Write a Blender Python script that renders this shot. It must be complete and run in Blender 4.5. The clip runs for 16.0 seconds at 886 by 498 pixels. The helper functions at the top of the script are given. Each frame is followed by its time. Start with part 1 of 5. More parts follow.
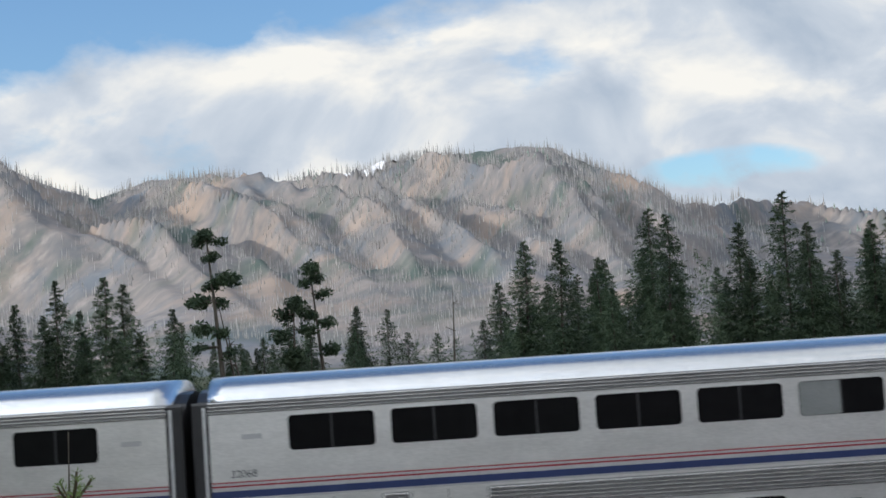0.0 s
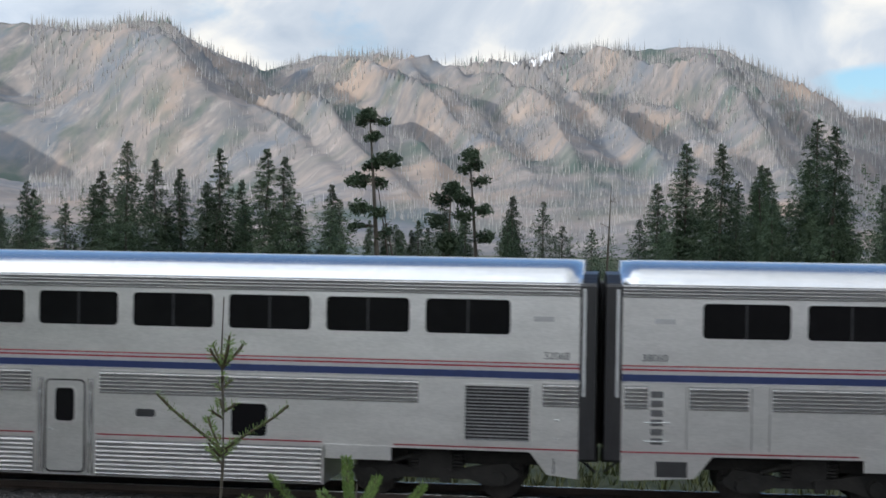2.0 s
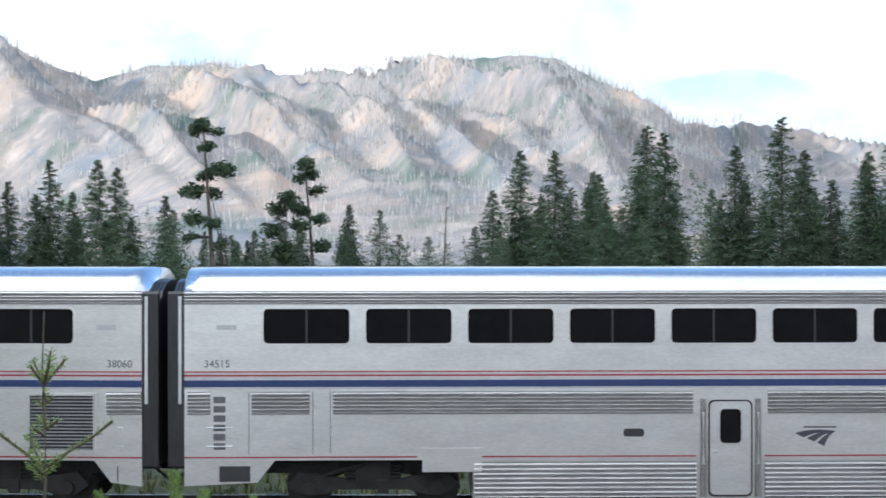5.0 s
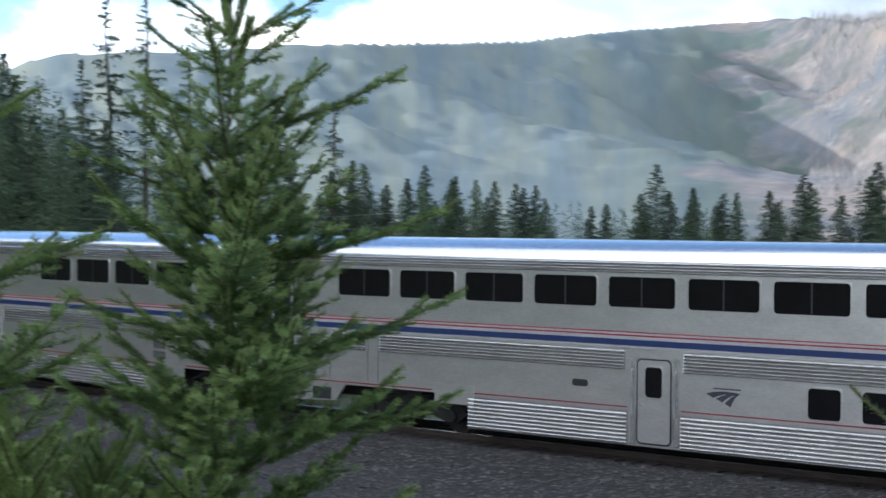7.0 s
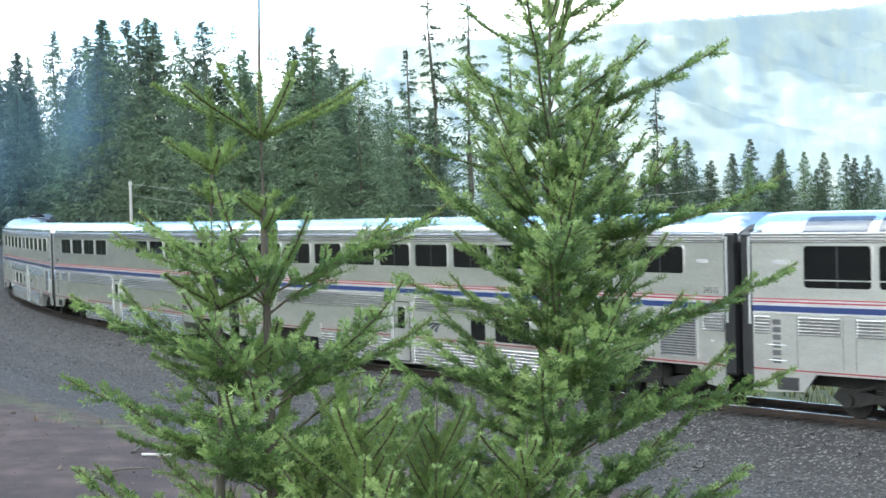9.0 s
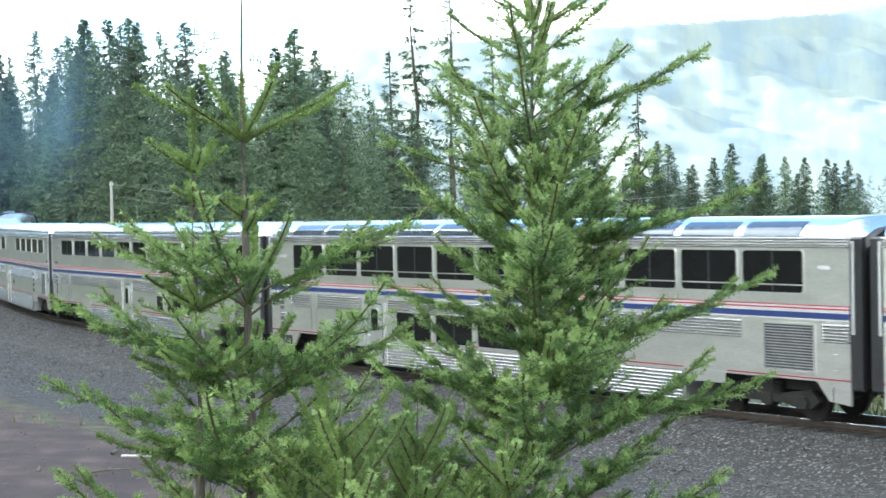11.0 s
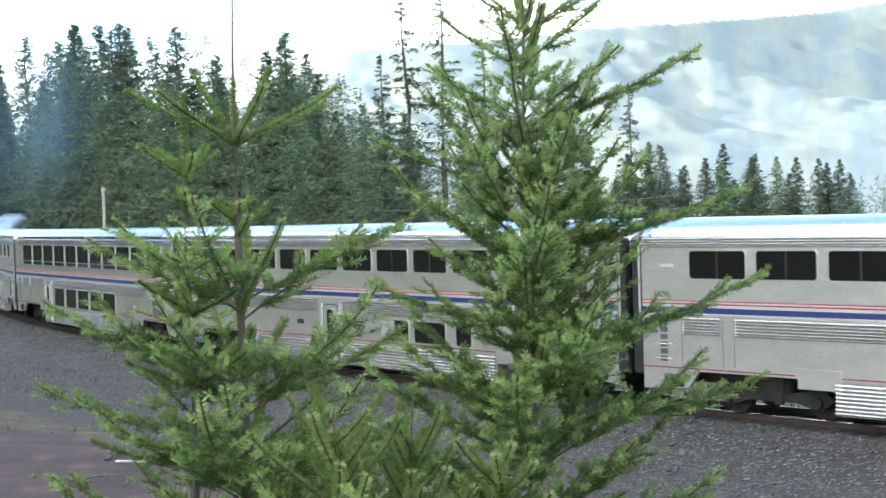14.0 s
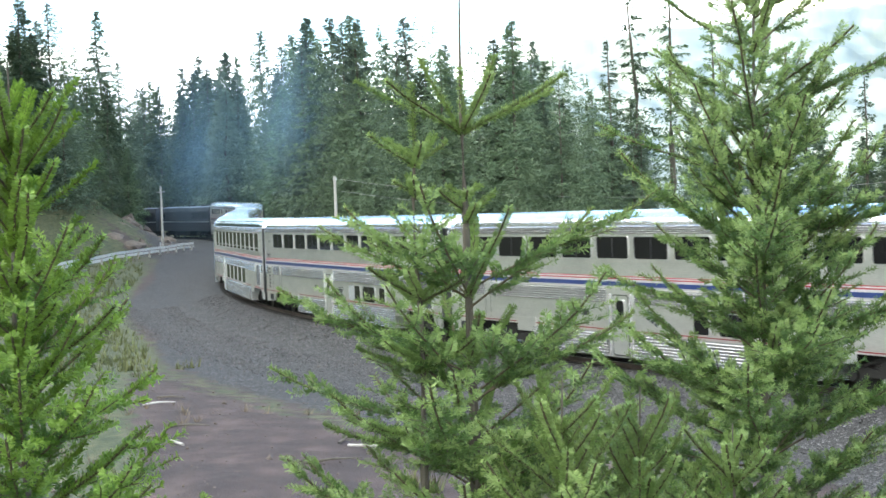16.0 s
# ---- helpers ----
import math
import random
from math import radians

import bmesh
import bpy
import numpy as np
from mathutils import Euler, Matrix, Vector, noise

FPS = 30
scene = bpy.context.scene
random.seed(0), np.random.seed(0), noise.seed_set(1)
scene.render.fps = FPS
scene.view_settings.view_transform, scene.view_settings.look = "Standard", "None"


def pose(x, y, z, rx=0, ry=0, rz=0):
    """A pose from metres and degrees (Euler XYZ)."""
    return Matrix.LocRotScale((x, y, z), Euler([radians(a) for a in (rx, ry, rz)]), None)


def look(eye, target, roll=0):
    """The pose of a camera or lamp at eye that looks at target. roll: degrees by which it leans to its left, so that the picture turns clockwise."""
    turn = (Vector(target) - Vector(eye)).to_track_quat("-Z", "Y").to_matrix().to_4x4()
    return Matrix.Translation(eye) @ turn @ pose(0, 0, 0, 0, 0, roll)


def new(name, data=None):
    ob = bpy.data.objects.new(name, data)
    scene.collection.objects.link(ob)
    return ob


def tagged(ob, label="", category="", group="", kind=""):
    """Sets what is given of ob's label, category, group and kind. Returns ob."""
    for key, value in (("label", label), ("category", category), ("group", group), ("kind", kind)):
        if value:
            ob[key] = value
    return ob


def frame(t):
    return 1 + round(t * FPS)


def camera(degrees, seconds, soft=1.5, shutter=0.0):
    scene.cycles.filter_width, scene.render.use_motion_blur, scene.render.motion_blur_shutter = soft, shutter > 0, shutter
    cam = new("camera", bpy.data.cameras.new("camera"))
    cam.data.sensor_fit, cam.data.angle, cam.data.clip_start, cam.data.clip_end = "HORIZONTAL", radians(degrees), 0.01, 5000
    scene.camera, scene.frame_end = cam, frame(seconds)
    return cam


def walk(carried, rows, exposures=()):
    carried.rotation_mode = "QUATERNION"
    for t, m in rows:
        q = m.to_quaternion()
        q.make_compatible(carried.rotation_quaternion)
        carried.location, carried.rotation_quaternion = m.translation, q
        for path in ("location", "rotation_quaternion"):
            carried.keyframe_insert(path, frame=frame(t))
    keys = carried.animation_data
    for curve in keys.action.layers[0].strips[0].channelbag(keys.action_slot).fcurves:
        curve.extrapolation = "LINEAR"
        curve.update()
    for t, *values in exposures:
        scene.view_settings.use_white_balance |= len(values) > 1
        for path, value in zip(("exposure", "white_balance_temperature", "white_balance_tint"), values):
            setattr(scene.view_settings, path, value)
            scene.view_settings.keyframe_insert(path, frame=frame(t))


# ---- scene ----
# ---------------------------------------------------------------- camera
EYE_Z = 5.30
CAM = [  # seconds, eye x, yaw, pitch, roll
    (0.0, -.30, 0.0, 3.54, -3.72), (0.5, -.30, 0.65, 1.7, -2.57), (1.0, -.30, 3.84, 1.47, -2.41),
    (1.5, -.30, 5.83, 0.94, -1.86), (2.0, -.30, 5.92, -0.37, 0.88), (2.5, -.30, 5.6, -3.29, 0.27),
    (3.0, -.30, 6.17, -4.41, -0.43), (3.5, -.30, 5.24, -3.51, 0.42), (4.0, -.30, 4.02, -2.47, -1.63),
    (4.5, -.30, -0.61, -1.17, -0.68), (4.7, -.29, -1.69, -0.12, -0.11), (5.75, -.15, 11.5, -0.2, 1.4), (6.8, 0, 30.15, -0.78, 2.23),
    (7.0, 0, 34.32, -0.96, 0.39), (7.5, 0, 42.84, -0.28, -0.44), (8.0, 0, 45.93, -1.83, -0.57),
    (8.2, 0, 45.63, -1.88, -1.42), (10.3, 0, 47.02, -1.23, -1.03), (10.5, 0, 46.62, -1.24, -1.19),
    (11.0, 0, 45.64, -1.51, -1.2), (11.5, 0, 44.89, -1.42, -1.05), (12.0, 0, 44.08, -1.12, -0.95)]
CAM += [
    (12.5, 0, 43.77, -1.25, -0.96), (13.0, 0, 43.26, -1.33, -0.89), (13.5, 0, 43.67, -1.19, -0.7),
    (14.0, 0, 45.37, -1.42, -1.68), (14.5, 0, 50.11, -2.36, -2.06), (15.0, 0, 53.75, -1.83, -2.79),
    (15.5, 0, 54.46, -1.36, -2.57), (16.0, 0, 53.79, -1.62, -2.12)]


def view(x, yaw, pitch, roll):
    return pose(x, 0, EYE_Z, 90 + pitch, 0, yaw) @ pose(0, 0, 0, 0, 0, roll)


cam = camera(32.0, 16.0, soft=1.55, shutter=0.2)
walk(cam, [(t, view(x, a, b, c)) for t, x, a, b, c in CAM],
     exposures=[(0, -0.20, 6150, 9), (2.0, -0.08, 6150, 9), (3.0, 0.68, 5950, 8), (4.0, 0.74, 5950, 8), (4.7, 0.78, 5950, 8), (6.8, 0.34, 5800, 9), (7.0, 0.32, 5800, 9),
                (7.5, 0.70, 5700, 8), (8.2, 1.54, 5900, 6), (10.3, 1.92, 6200, 2), (11.0, 1.92, 6200, 2), (12.0, 1.82, 6250, 4), (13.0, 1.72, 6300, 6),
                (14.0, 1.65, 6300, 7), (14.5, 1.77, 6400, 6), (16.0, 2.00, 6500, 4)])

# ---------------------------------------------------------------- light
SUN_AZ, SUN_EL = 108.0, 16.0      # to the left of and behind the start view
sun = new("sun", bpy.data.lights.new("sun", "SUN"))
sun.data.energy, sun.data.angle, sun.data.color = 3.5, radians(0.6), (1, .89, .76)
sd = Vector((-math.sin(radians(SUN_AZ)) * math.cos(radians(SUN_EL)), math.cos(radians(SUN_AZ)) * math.cos(radians(SUN_EL)), math.sin(radians(SUN_EL))))
sun.matrix_world = look(sd * 900, (0, 0, 0))

world = bpy.data.worlds.new("sky")
scene.world = world
world.use_nodes = True
nt = world.node_tree
nt.nodes.clear()


def wn(kind, **kw):
    n = nt.nodes.new(kind)
    for k, v in kw.items():
        n.inputs[k].default_value = v
    return n


sky = nt.nodes.new("ShaderNodeTexSky")
sky.sky_type, sky.sun_disc = "NISHITA", False
sky.sun_elevation, sky.sun_rotation = radians(SUN_EL), radians(-SUN_AZ)
sky.air_density, sky.dust_density = 1.0, 0.6
tc, mp = nt.nodes.new("ShaderNodeTexCoord"), nt.nodes.new("ShaderNodeMapping")
mp.inputs["Scale"].default_value = (1, 1, 1.9)
mp.inputs["Location"].default_value = (0.42, 0.1, 0.12)
n1, n2 = wn("ShaderNodeTexNoise", Scale=5.2, Detail=9.0, Roughness=.56), wn("ShaderNodeTexNoise", Scale=8.5, Detail=8.0, Roughness=.52, Distortion=.4)
cover, tone = nt.nodes.new("ShaderNodeValToRGB"), nt.nodes.new("ShaderNodeValToRGB")
cover.color_ramp.elements[0].position, cover.color_ramp.elements[1].position = .40, .52
tone.color_ramp.elements.new(.5)
for e, (p, c) in zip(tone.color_ramp.elements, ((.36, (.54, .61, .70)), (.50, (.74, .78, .83)), (.63, (1.12, 1.06, .96)))):
    e.position, e.color = p, (*c, 1)
dim, mix, bg, out = nt.nodes.new("ShaderNodeMixRGB"), nt.nodes.new("ShaderNodeMixRGB"), nt.nodes.new("ShaderNodeBackground"), nt.nodes.new("ShaderNodeOutputWorld")
dim.blend_type = "MULTIPLY"
dim.inputs[0].default_value, dim.inputs[2].default_value = 1, (.135, .165, .205, 1)
axes = nt.nodes.new("ShaderNodeSeparateXYZ")
nt.links.new(tc.outputs["Generated"], axes.inputs[0])


def sky_math(op, a, b=0.0, c=0.0):
    n = nt.nodes.new("ShaderNodeMath")
    n.operation = op
    for i, v in enumerate((a, b, c)):
        if isinstance(v, (int, float)):
            n.inputs[i].default_value = v
        else:
            nt.links.new(v, n.inputs[i])
    return n.outputs[0]


def sky_step(v, lo, hi):
    n = nt.nodes.new("ShaderNodeMapRange")
    n.inputs["From Min"].default_value, n.inputs["From Max"].default_value = lo, hi
    nt.links.new(v, n.inputs["Value"])
    return n.outputs[0]


# the cloud is broken: clear high up beyond the ridge, and in a slot low over its shoulder
high = sky_math("MULTIPLY", sky_math("MULTIPLY", sky_step(sky_math("MULTIPLY_ADD", axes.outputs[0], -.12, axes.outputs[2]), .196, .25), sky_step(axes.outputs[2], .93, .75)), sky_step(axes.outputs[1], -.1, .3))
sx, sz = sky_math("MULTIPLY_ADD", axes.outputs[0], 14.0, -2.62), sky_math("MULTIPLY_ADD", axes.outputs[2], 55.0, -5.5)
slot = sky_math("MAXIMUM", sky_math("SUBTRACT", 1.0, sky_math("ADD", sky_math("MULTIPLY", sx, sx), sky_math("MULTIPLY", sz, sz))), 0.0)
ragged = sky_math("MULTIPLY_ADD", n2.outputs[0], 1.6, -.25)
holes = sky_math("ADD", sky_math("MULTIPLY", high, .42), sky_math("MULTIPLY", sky_math("MULTIPLY", slot, ragged), .52))
cloud = sky_math("SUBTRACT", sky_math("ADD", n1.outputs[0], .14), holes)
for a, b in ((tc.outputs["Generated"], mp.inputs[0]), (mp.outputs[0], n1.inputs["Vector"]), (mp.outputs[0], n2.inputs["Vector"]),
             (cloud, cover.inputs[0]), (n2.outputs[0], tone.inputs[0]), (sky.outputs[0], dim.inputs[1]),
             (cover.outputs[0], mix.inputs[0]), (dim.outputs[0], mix.inputs[1]), (tone.outputs[0], mix.inputs[2]),
             (mix.outputs[0], bg.inputs[0]), (bg.outputs[0], out.inputs[0])):
    nt.links.new(a, b)
bg.inputs[1].default_value = 1.0
# clouds grow brighter towards the sun
dot, powr, gain, glow = (nt.nodes.new(k) for k in ("ShaderNodeVectorMath", "ShaderNodeMath", "ShaderNodeMath", "ShaderNodeMixRGB"))
dot.operation, powr.operation, gain.operation, glow.blend_type = "DOT_PRODUCT", "POWER", "MULTIPLY_ADD", "MULTIPLY"
dot.inputs[1].default_value = sd
hold = nt.nodes.new("ShaderNodeMath")
hold.operation = "MAXIMUM"
hold.inputs[1].default_value, powr.inputs[1].default_value, gain.inputs[1].default_value, gain.inputs[2].default_value, glow.inputs[0].default_value = 0, 1.0, 1.9, 1, 1
for a, b in ((tc.outputs["Generated"], dot.inputs[0]), (dot.outputs["Value"], hold.inputs[0]), (hold.outputs[0], powr.inputs[0]), (powr.outputs[0], gain.inputs[0]),
             (tone.outputs[0], glow.inputs[1]), (gain.outputs[0], glow.inputs[2]), (glow.outputs[0], mix.inputs[2])):
    nt.links.new(a, b)


# ---------------------------------------------------------------- materials
def material(name, c1, c2, rough=.6, metal=0.0, scale=4.0, fine=40.0, bump=.25, dist=.01, stretch=(1, 1, 1), vary=0.0, island=False, spec=.5, space="Object", fine_mix=.5):
    m = bpy.data.materials.new(name)
    m.use_nodes = True
    t = m.node_tree
    b = t.nodes["Principled BSDF"]
    co, ma = t.nodes.new("ShaderNodeTexCoord"), t.nodes.new("ShaderNodeMapping")
    ma.inputs["Scale"].default_value = stretch
    if space == "World":
        ge = t.nodes.new("ShaderNodeNewGeometry")
        t.links.new(ge.outputs["Position"], ma.inputs[0])
    else:
        t.links.new(co.outputs[space], ma.inputs[0])
    a, f = t.nodes.new("ShaderNodeTexNoise"), t.nodes.new("ShaderNodeTexNoise")
    a.inputs["Scale"].default_value, f.inputs["Scale"].default_value = scale, fine
    a.inputs["Detail"].default_value = f.inputs["Detail"].default_value = 5
    for n in (a, f):
        t.links.new(ma.outputs[0], n.inputs["Vector"])
    ad = t.nodes.new("ShaderNodeMixRGB")
    ad.inputs[0].default_value = fine_mix
    t.links.new(a.outputs[0], ad.inputs[1])
    t.links.new(f.outputs[0], ad.inputs[2])
    ra = t.nodes.new("ShaderNodeValToRGB")
    ra.color_ramp.elements[0].position, ra.color_ramp.elements[1].position = .34, .66
    ra.color_ramp.elements[0].color, ra.color_ramp.elements[1].color = (*c1, 1), (*c2, 1)
    t.links.new(ad.outputs[0], ra.inputs[0])
    col = ra.outputs[0]
    if vary:
        hs = t.nodes.new("ShaderNodeHueSaturation")
        mr = t.nodes.new("ShaderNodeMapRange")
        mr.inputs["To Min"].default_value, mr.inputs["To Max"].default_value = 1 - vary, 1 + vary
        if island:
            src = t.nodes.new("ShaderNodeNewGeometry").outputs["Random Per Island"]
        else:
            src = t.nodes.new("ShaderNodeObjectInfo").outputs["Random"]
        t.links.new(src, mr.inputs[0])
        t.links.new(mr.outputs[0], hs.inputs["Value"])
        t.links.new(col, hs.inputs["Color"])
        col = hs.outputs[0]
    t.links.new(col, b.inputs["Base Color"])
    b.inputs["Roughness"].default_value, b.inputs["Metallic"].default_value = rough, metal
    b.inputs["Specular IOR Level"].default_value = spec
    if bump:
        bu = t.nodes.new("ShaderNodeBump")
        bu.inputs["Strength"].default_value, bu.inputs["Distance"].default_value = bump, dist
        t.links.new(f.outputs[0], bu.inputs["Height"])
        t.links.new(bu.outputs[0], b.inputs["Normal"])
    return m


STEEL = material("brushed_stainless_steel", (.66, .655, .645), (.83, .82, .81), .33, .87, .9, 9, 0, .004, (1, 1, 3.5), vary=.03)
FLUTED = material("fluted_stainless_steel", (.62, .615, .61), (.78, .77, .76), .27, .94, .8, 12, 0, .004, (1, 1, 3))
# colour that stands in for the dark reflections between the ribs
GROOVE = material("dark_reflection_groove", (.16, .16, .165), (.28, .28, .285), .5, .5, 1.5, 12, 0, stretch=(.4, 1, 1))
ROOF = material("roof_stainless_steel", (.66, .67, .69), (.76, .77, .79), .22, .92, .7, 5, .06, .01, (1, 2, 2))
GLASS = material("dark_tinted_glass", (.006, .006, .007), (.010, .010, .011), .08, 0, 1, 3, 0, spec=.22)
ROOFGLASS = material("roof_window_glass", (.03, .04, .055), (.05, .06, .08), .05, 0, 1, 3, 0, spec=1.0)
BLIND = material("drawn_grey_curtain", (.20, .21, .21), (.27, .28, .28), .8, 0, 3, 30, .1)
SLAT = material("dark_steel_slats", (.095, .095, .10), (.17, .17, .175), .45, .5, 2, 20, .05)
RUBBER = material("black_rubber", (.018, .018, .02), (.03, .03, .033), .6, 0, 4, 30, .1)
SEAL = material("grey_rubber_diaphragm", (.012, .012, .014), (.035, .035, .038), .32, 0, 3, 20, .1, stretch=(4, 4, .6))
BLUE = material("blue_paint", (.014, .028, .105), (.022, .040, .135), .42, 0, 2, 20, .05)
RED = material("red_paint", (.25, .02, .035), (.32, .03, .045), .45, 0, 2, 20, .05)
WHITE = material("white_paint", (.42, .42, .43), (.52, .52, .53), .45, .3, 2, 20, .05)
INK = material("grey_lettering_paint", (.035, .037, .05), (.06, .062, .08), .5, 0, 2, 20, .05)
BOGIE = material("sooty_cast_steel", (.008, .0075, .007), (.030, .027, .024), .75, .2, 3, 25, .4, .01)
WHEELM = material("worn_wheel_steel", (.016, .015, .014), (.055, .048, .044), .5, .6, 4, 30, .2)
LOCO = material("dark_grey_locomotive_paint", (.030, .033, .042), (.05, .054, .066), .45, .1, 1.2, 14, .1)
RAIL = material("rusty_rail_steel", (.035, .026, .022), (.075, .055, .045), .6, .4, 3, 40, .3)
RAILTOP = material("polished_rail_head", (.62, .61, .60), (.75, .74, .73), .25, .95, 3, 40, .1)
TIE = material("weathered_timber_sleeper", (.022, .019, .018), (.05, .043, .04), .85, 0, 3, 30, .5, .01, (1, 6, 6), vary=.25)
STONE = material("grey_ballast_stone", (.026, .0245, .025), (.13, .125, .125), .9, 0, 3, 30, .3, vary=.45, island=True)
POLE = material("silvered_timber_pole", (.34, .32, .29), (.50, .48, .45), .8, 0, 2, 30, .3, stretch=(6, 6, .6))
WIRE = material("dull_aluminium_wire", (.22, .22, .22), (.3, .3, .3), .5, .6, 2, 20, 0)
PALE = material("sun_bleached_galvanised_beam", (.60, .61, .60), (.76, .77, .76), .6, .2, 2, 25, .1)
GALV = material("galvanised_steel", (.52, .53, .54), (.66, .67, .68), .45, .6, 2, 25, .1)
BARK = material("grey_brown_fir_bark", (.062, .054, .042), (.135, .116, .092), .9, 0, 9, 60, .5, .006, (1, 1, .35))
TWIG = material("young_fir_twig_bark", (.055, .045, .024), (.11, .09, .05), .85, 0, 20, 90, .3, .002)
SNAGM = material("bleached_dead_wood", (.25, .25, .25), (.44, .42, .40), .9, 0, .05, .4, 0, vary=.3, island=True, space="World")
ROCK = material("broken_brown_rock", (.048, .041, .036), (.165, .132, .108), .92, 0, .35, 2.2, .8, .3, space="World")
NEEDLE = material("green_fir_needles", (.066, .130, .031), (.136, .216, .055), .5, 0, 3, 20, 0, vary=.35, island=True, space="World")
SHOOT = material("pale_green_young_needles", (.160, .252, .070), (.275, .365, .118), .5, 0, 3, 20, 0, vary=.3, island=True, space="World")
GRASS = material("rough_roadside_grass", (.055, .075, .022), (.15, .15, .06), .85, 0, .4, 3, 0, vary=.35, island=True, space="World")
FOREST = [material("dark_conifer_foliage", (.042, .070, .040), (.092, .130, .068), .8, 0, .16, 1.2, .0, vary=.25, space="World"),
          material("mid_green_conifer_foliage", (.085, .138, .075), (.180, .255, .130), .8, 0, .16, 1.2, .0, vary=.25, space="World"),
          material("grey_green_conifer_foliage", (.085, .128, .095), (.172, .228, .160), .8, 0, .16, 1.2, .0, vary=.25, space="World")]


# ---------------------------------------------------------------- building helpers
def leafy(m, share):
    """Let some light through thin foliage."""
    t = m.node_tree
    b = t.nodes["Principled BSDF"]
    out = next(n for n in t.nodes if n.type == "OUTPUT_MATERIAL")
    tl, mx = t.nodes.new("ShaderNodeBsdfTranslucent"), t.nodes.new("ShaderNodeMixShader")
    t.links.new(b.inputs["Base Color"].links[0].from_socket, tl.inputs["Color"])
    mx.inputs[0].default_value = share
    t.links.new(b.outputs[0], mx.inputs[1]), t.links.new(tl.outputs[0], mx.inputs[2])
    t.links.new(mx.outputs[0], out.inputs["Surface"])
    return m


for m in FOREST:
    leafy(m, .3)
for m in (NEEDLE, SHOOT):
    leafy(m, .4)


def mesh(name, verts, faces, mat, smooth=False):
    me = bpy.data.meshes.new(name)
    me.from_pydata([tuple(v) for v in verts], [], [tuple(f) for f in faces])
    me.materials.append(mat)
    if smooth:
        me.polygons.foreach_set("use_smooth", [True] * len(me.polygons))
    me.update()
    return me


def fast_mesh(name, verts, loops, size, mat):
    """Many faces of one size out of arrays."""
    me = bpy.data.meshes.new(name)
    n = len(loops) // size
    me.vertices.add(len(verts))
    me.vertices.foreach_set("co", np.asarray(verts, np.float32).ravel())
    me.loops.add(len(loops))
    me.loops.foreach_set("vertex_index", np.asarray(loops, np.int32))
    me.polygons.add(n)
    me.polygons.foreach_set("loop_start", np.arange(n, dtype=np.int32) * size)
    me.materials.append(mat)
    me.update(calc_edges=True)
    return me


def part(name, data, parent, label="", at=None):
    ob = new(name, data)
    ob.parent = parent
    if at is not None:
        ob.matrix_basis = at
    if label:
        ob["label"] = label
    return ob


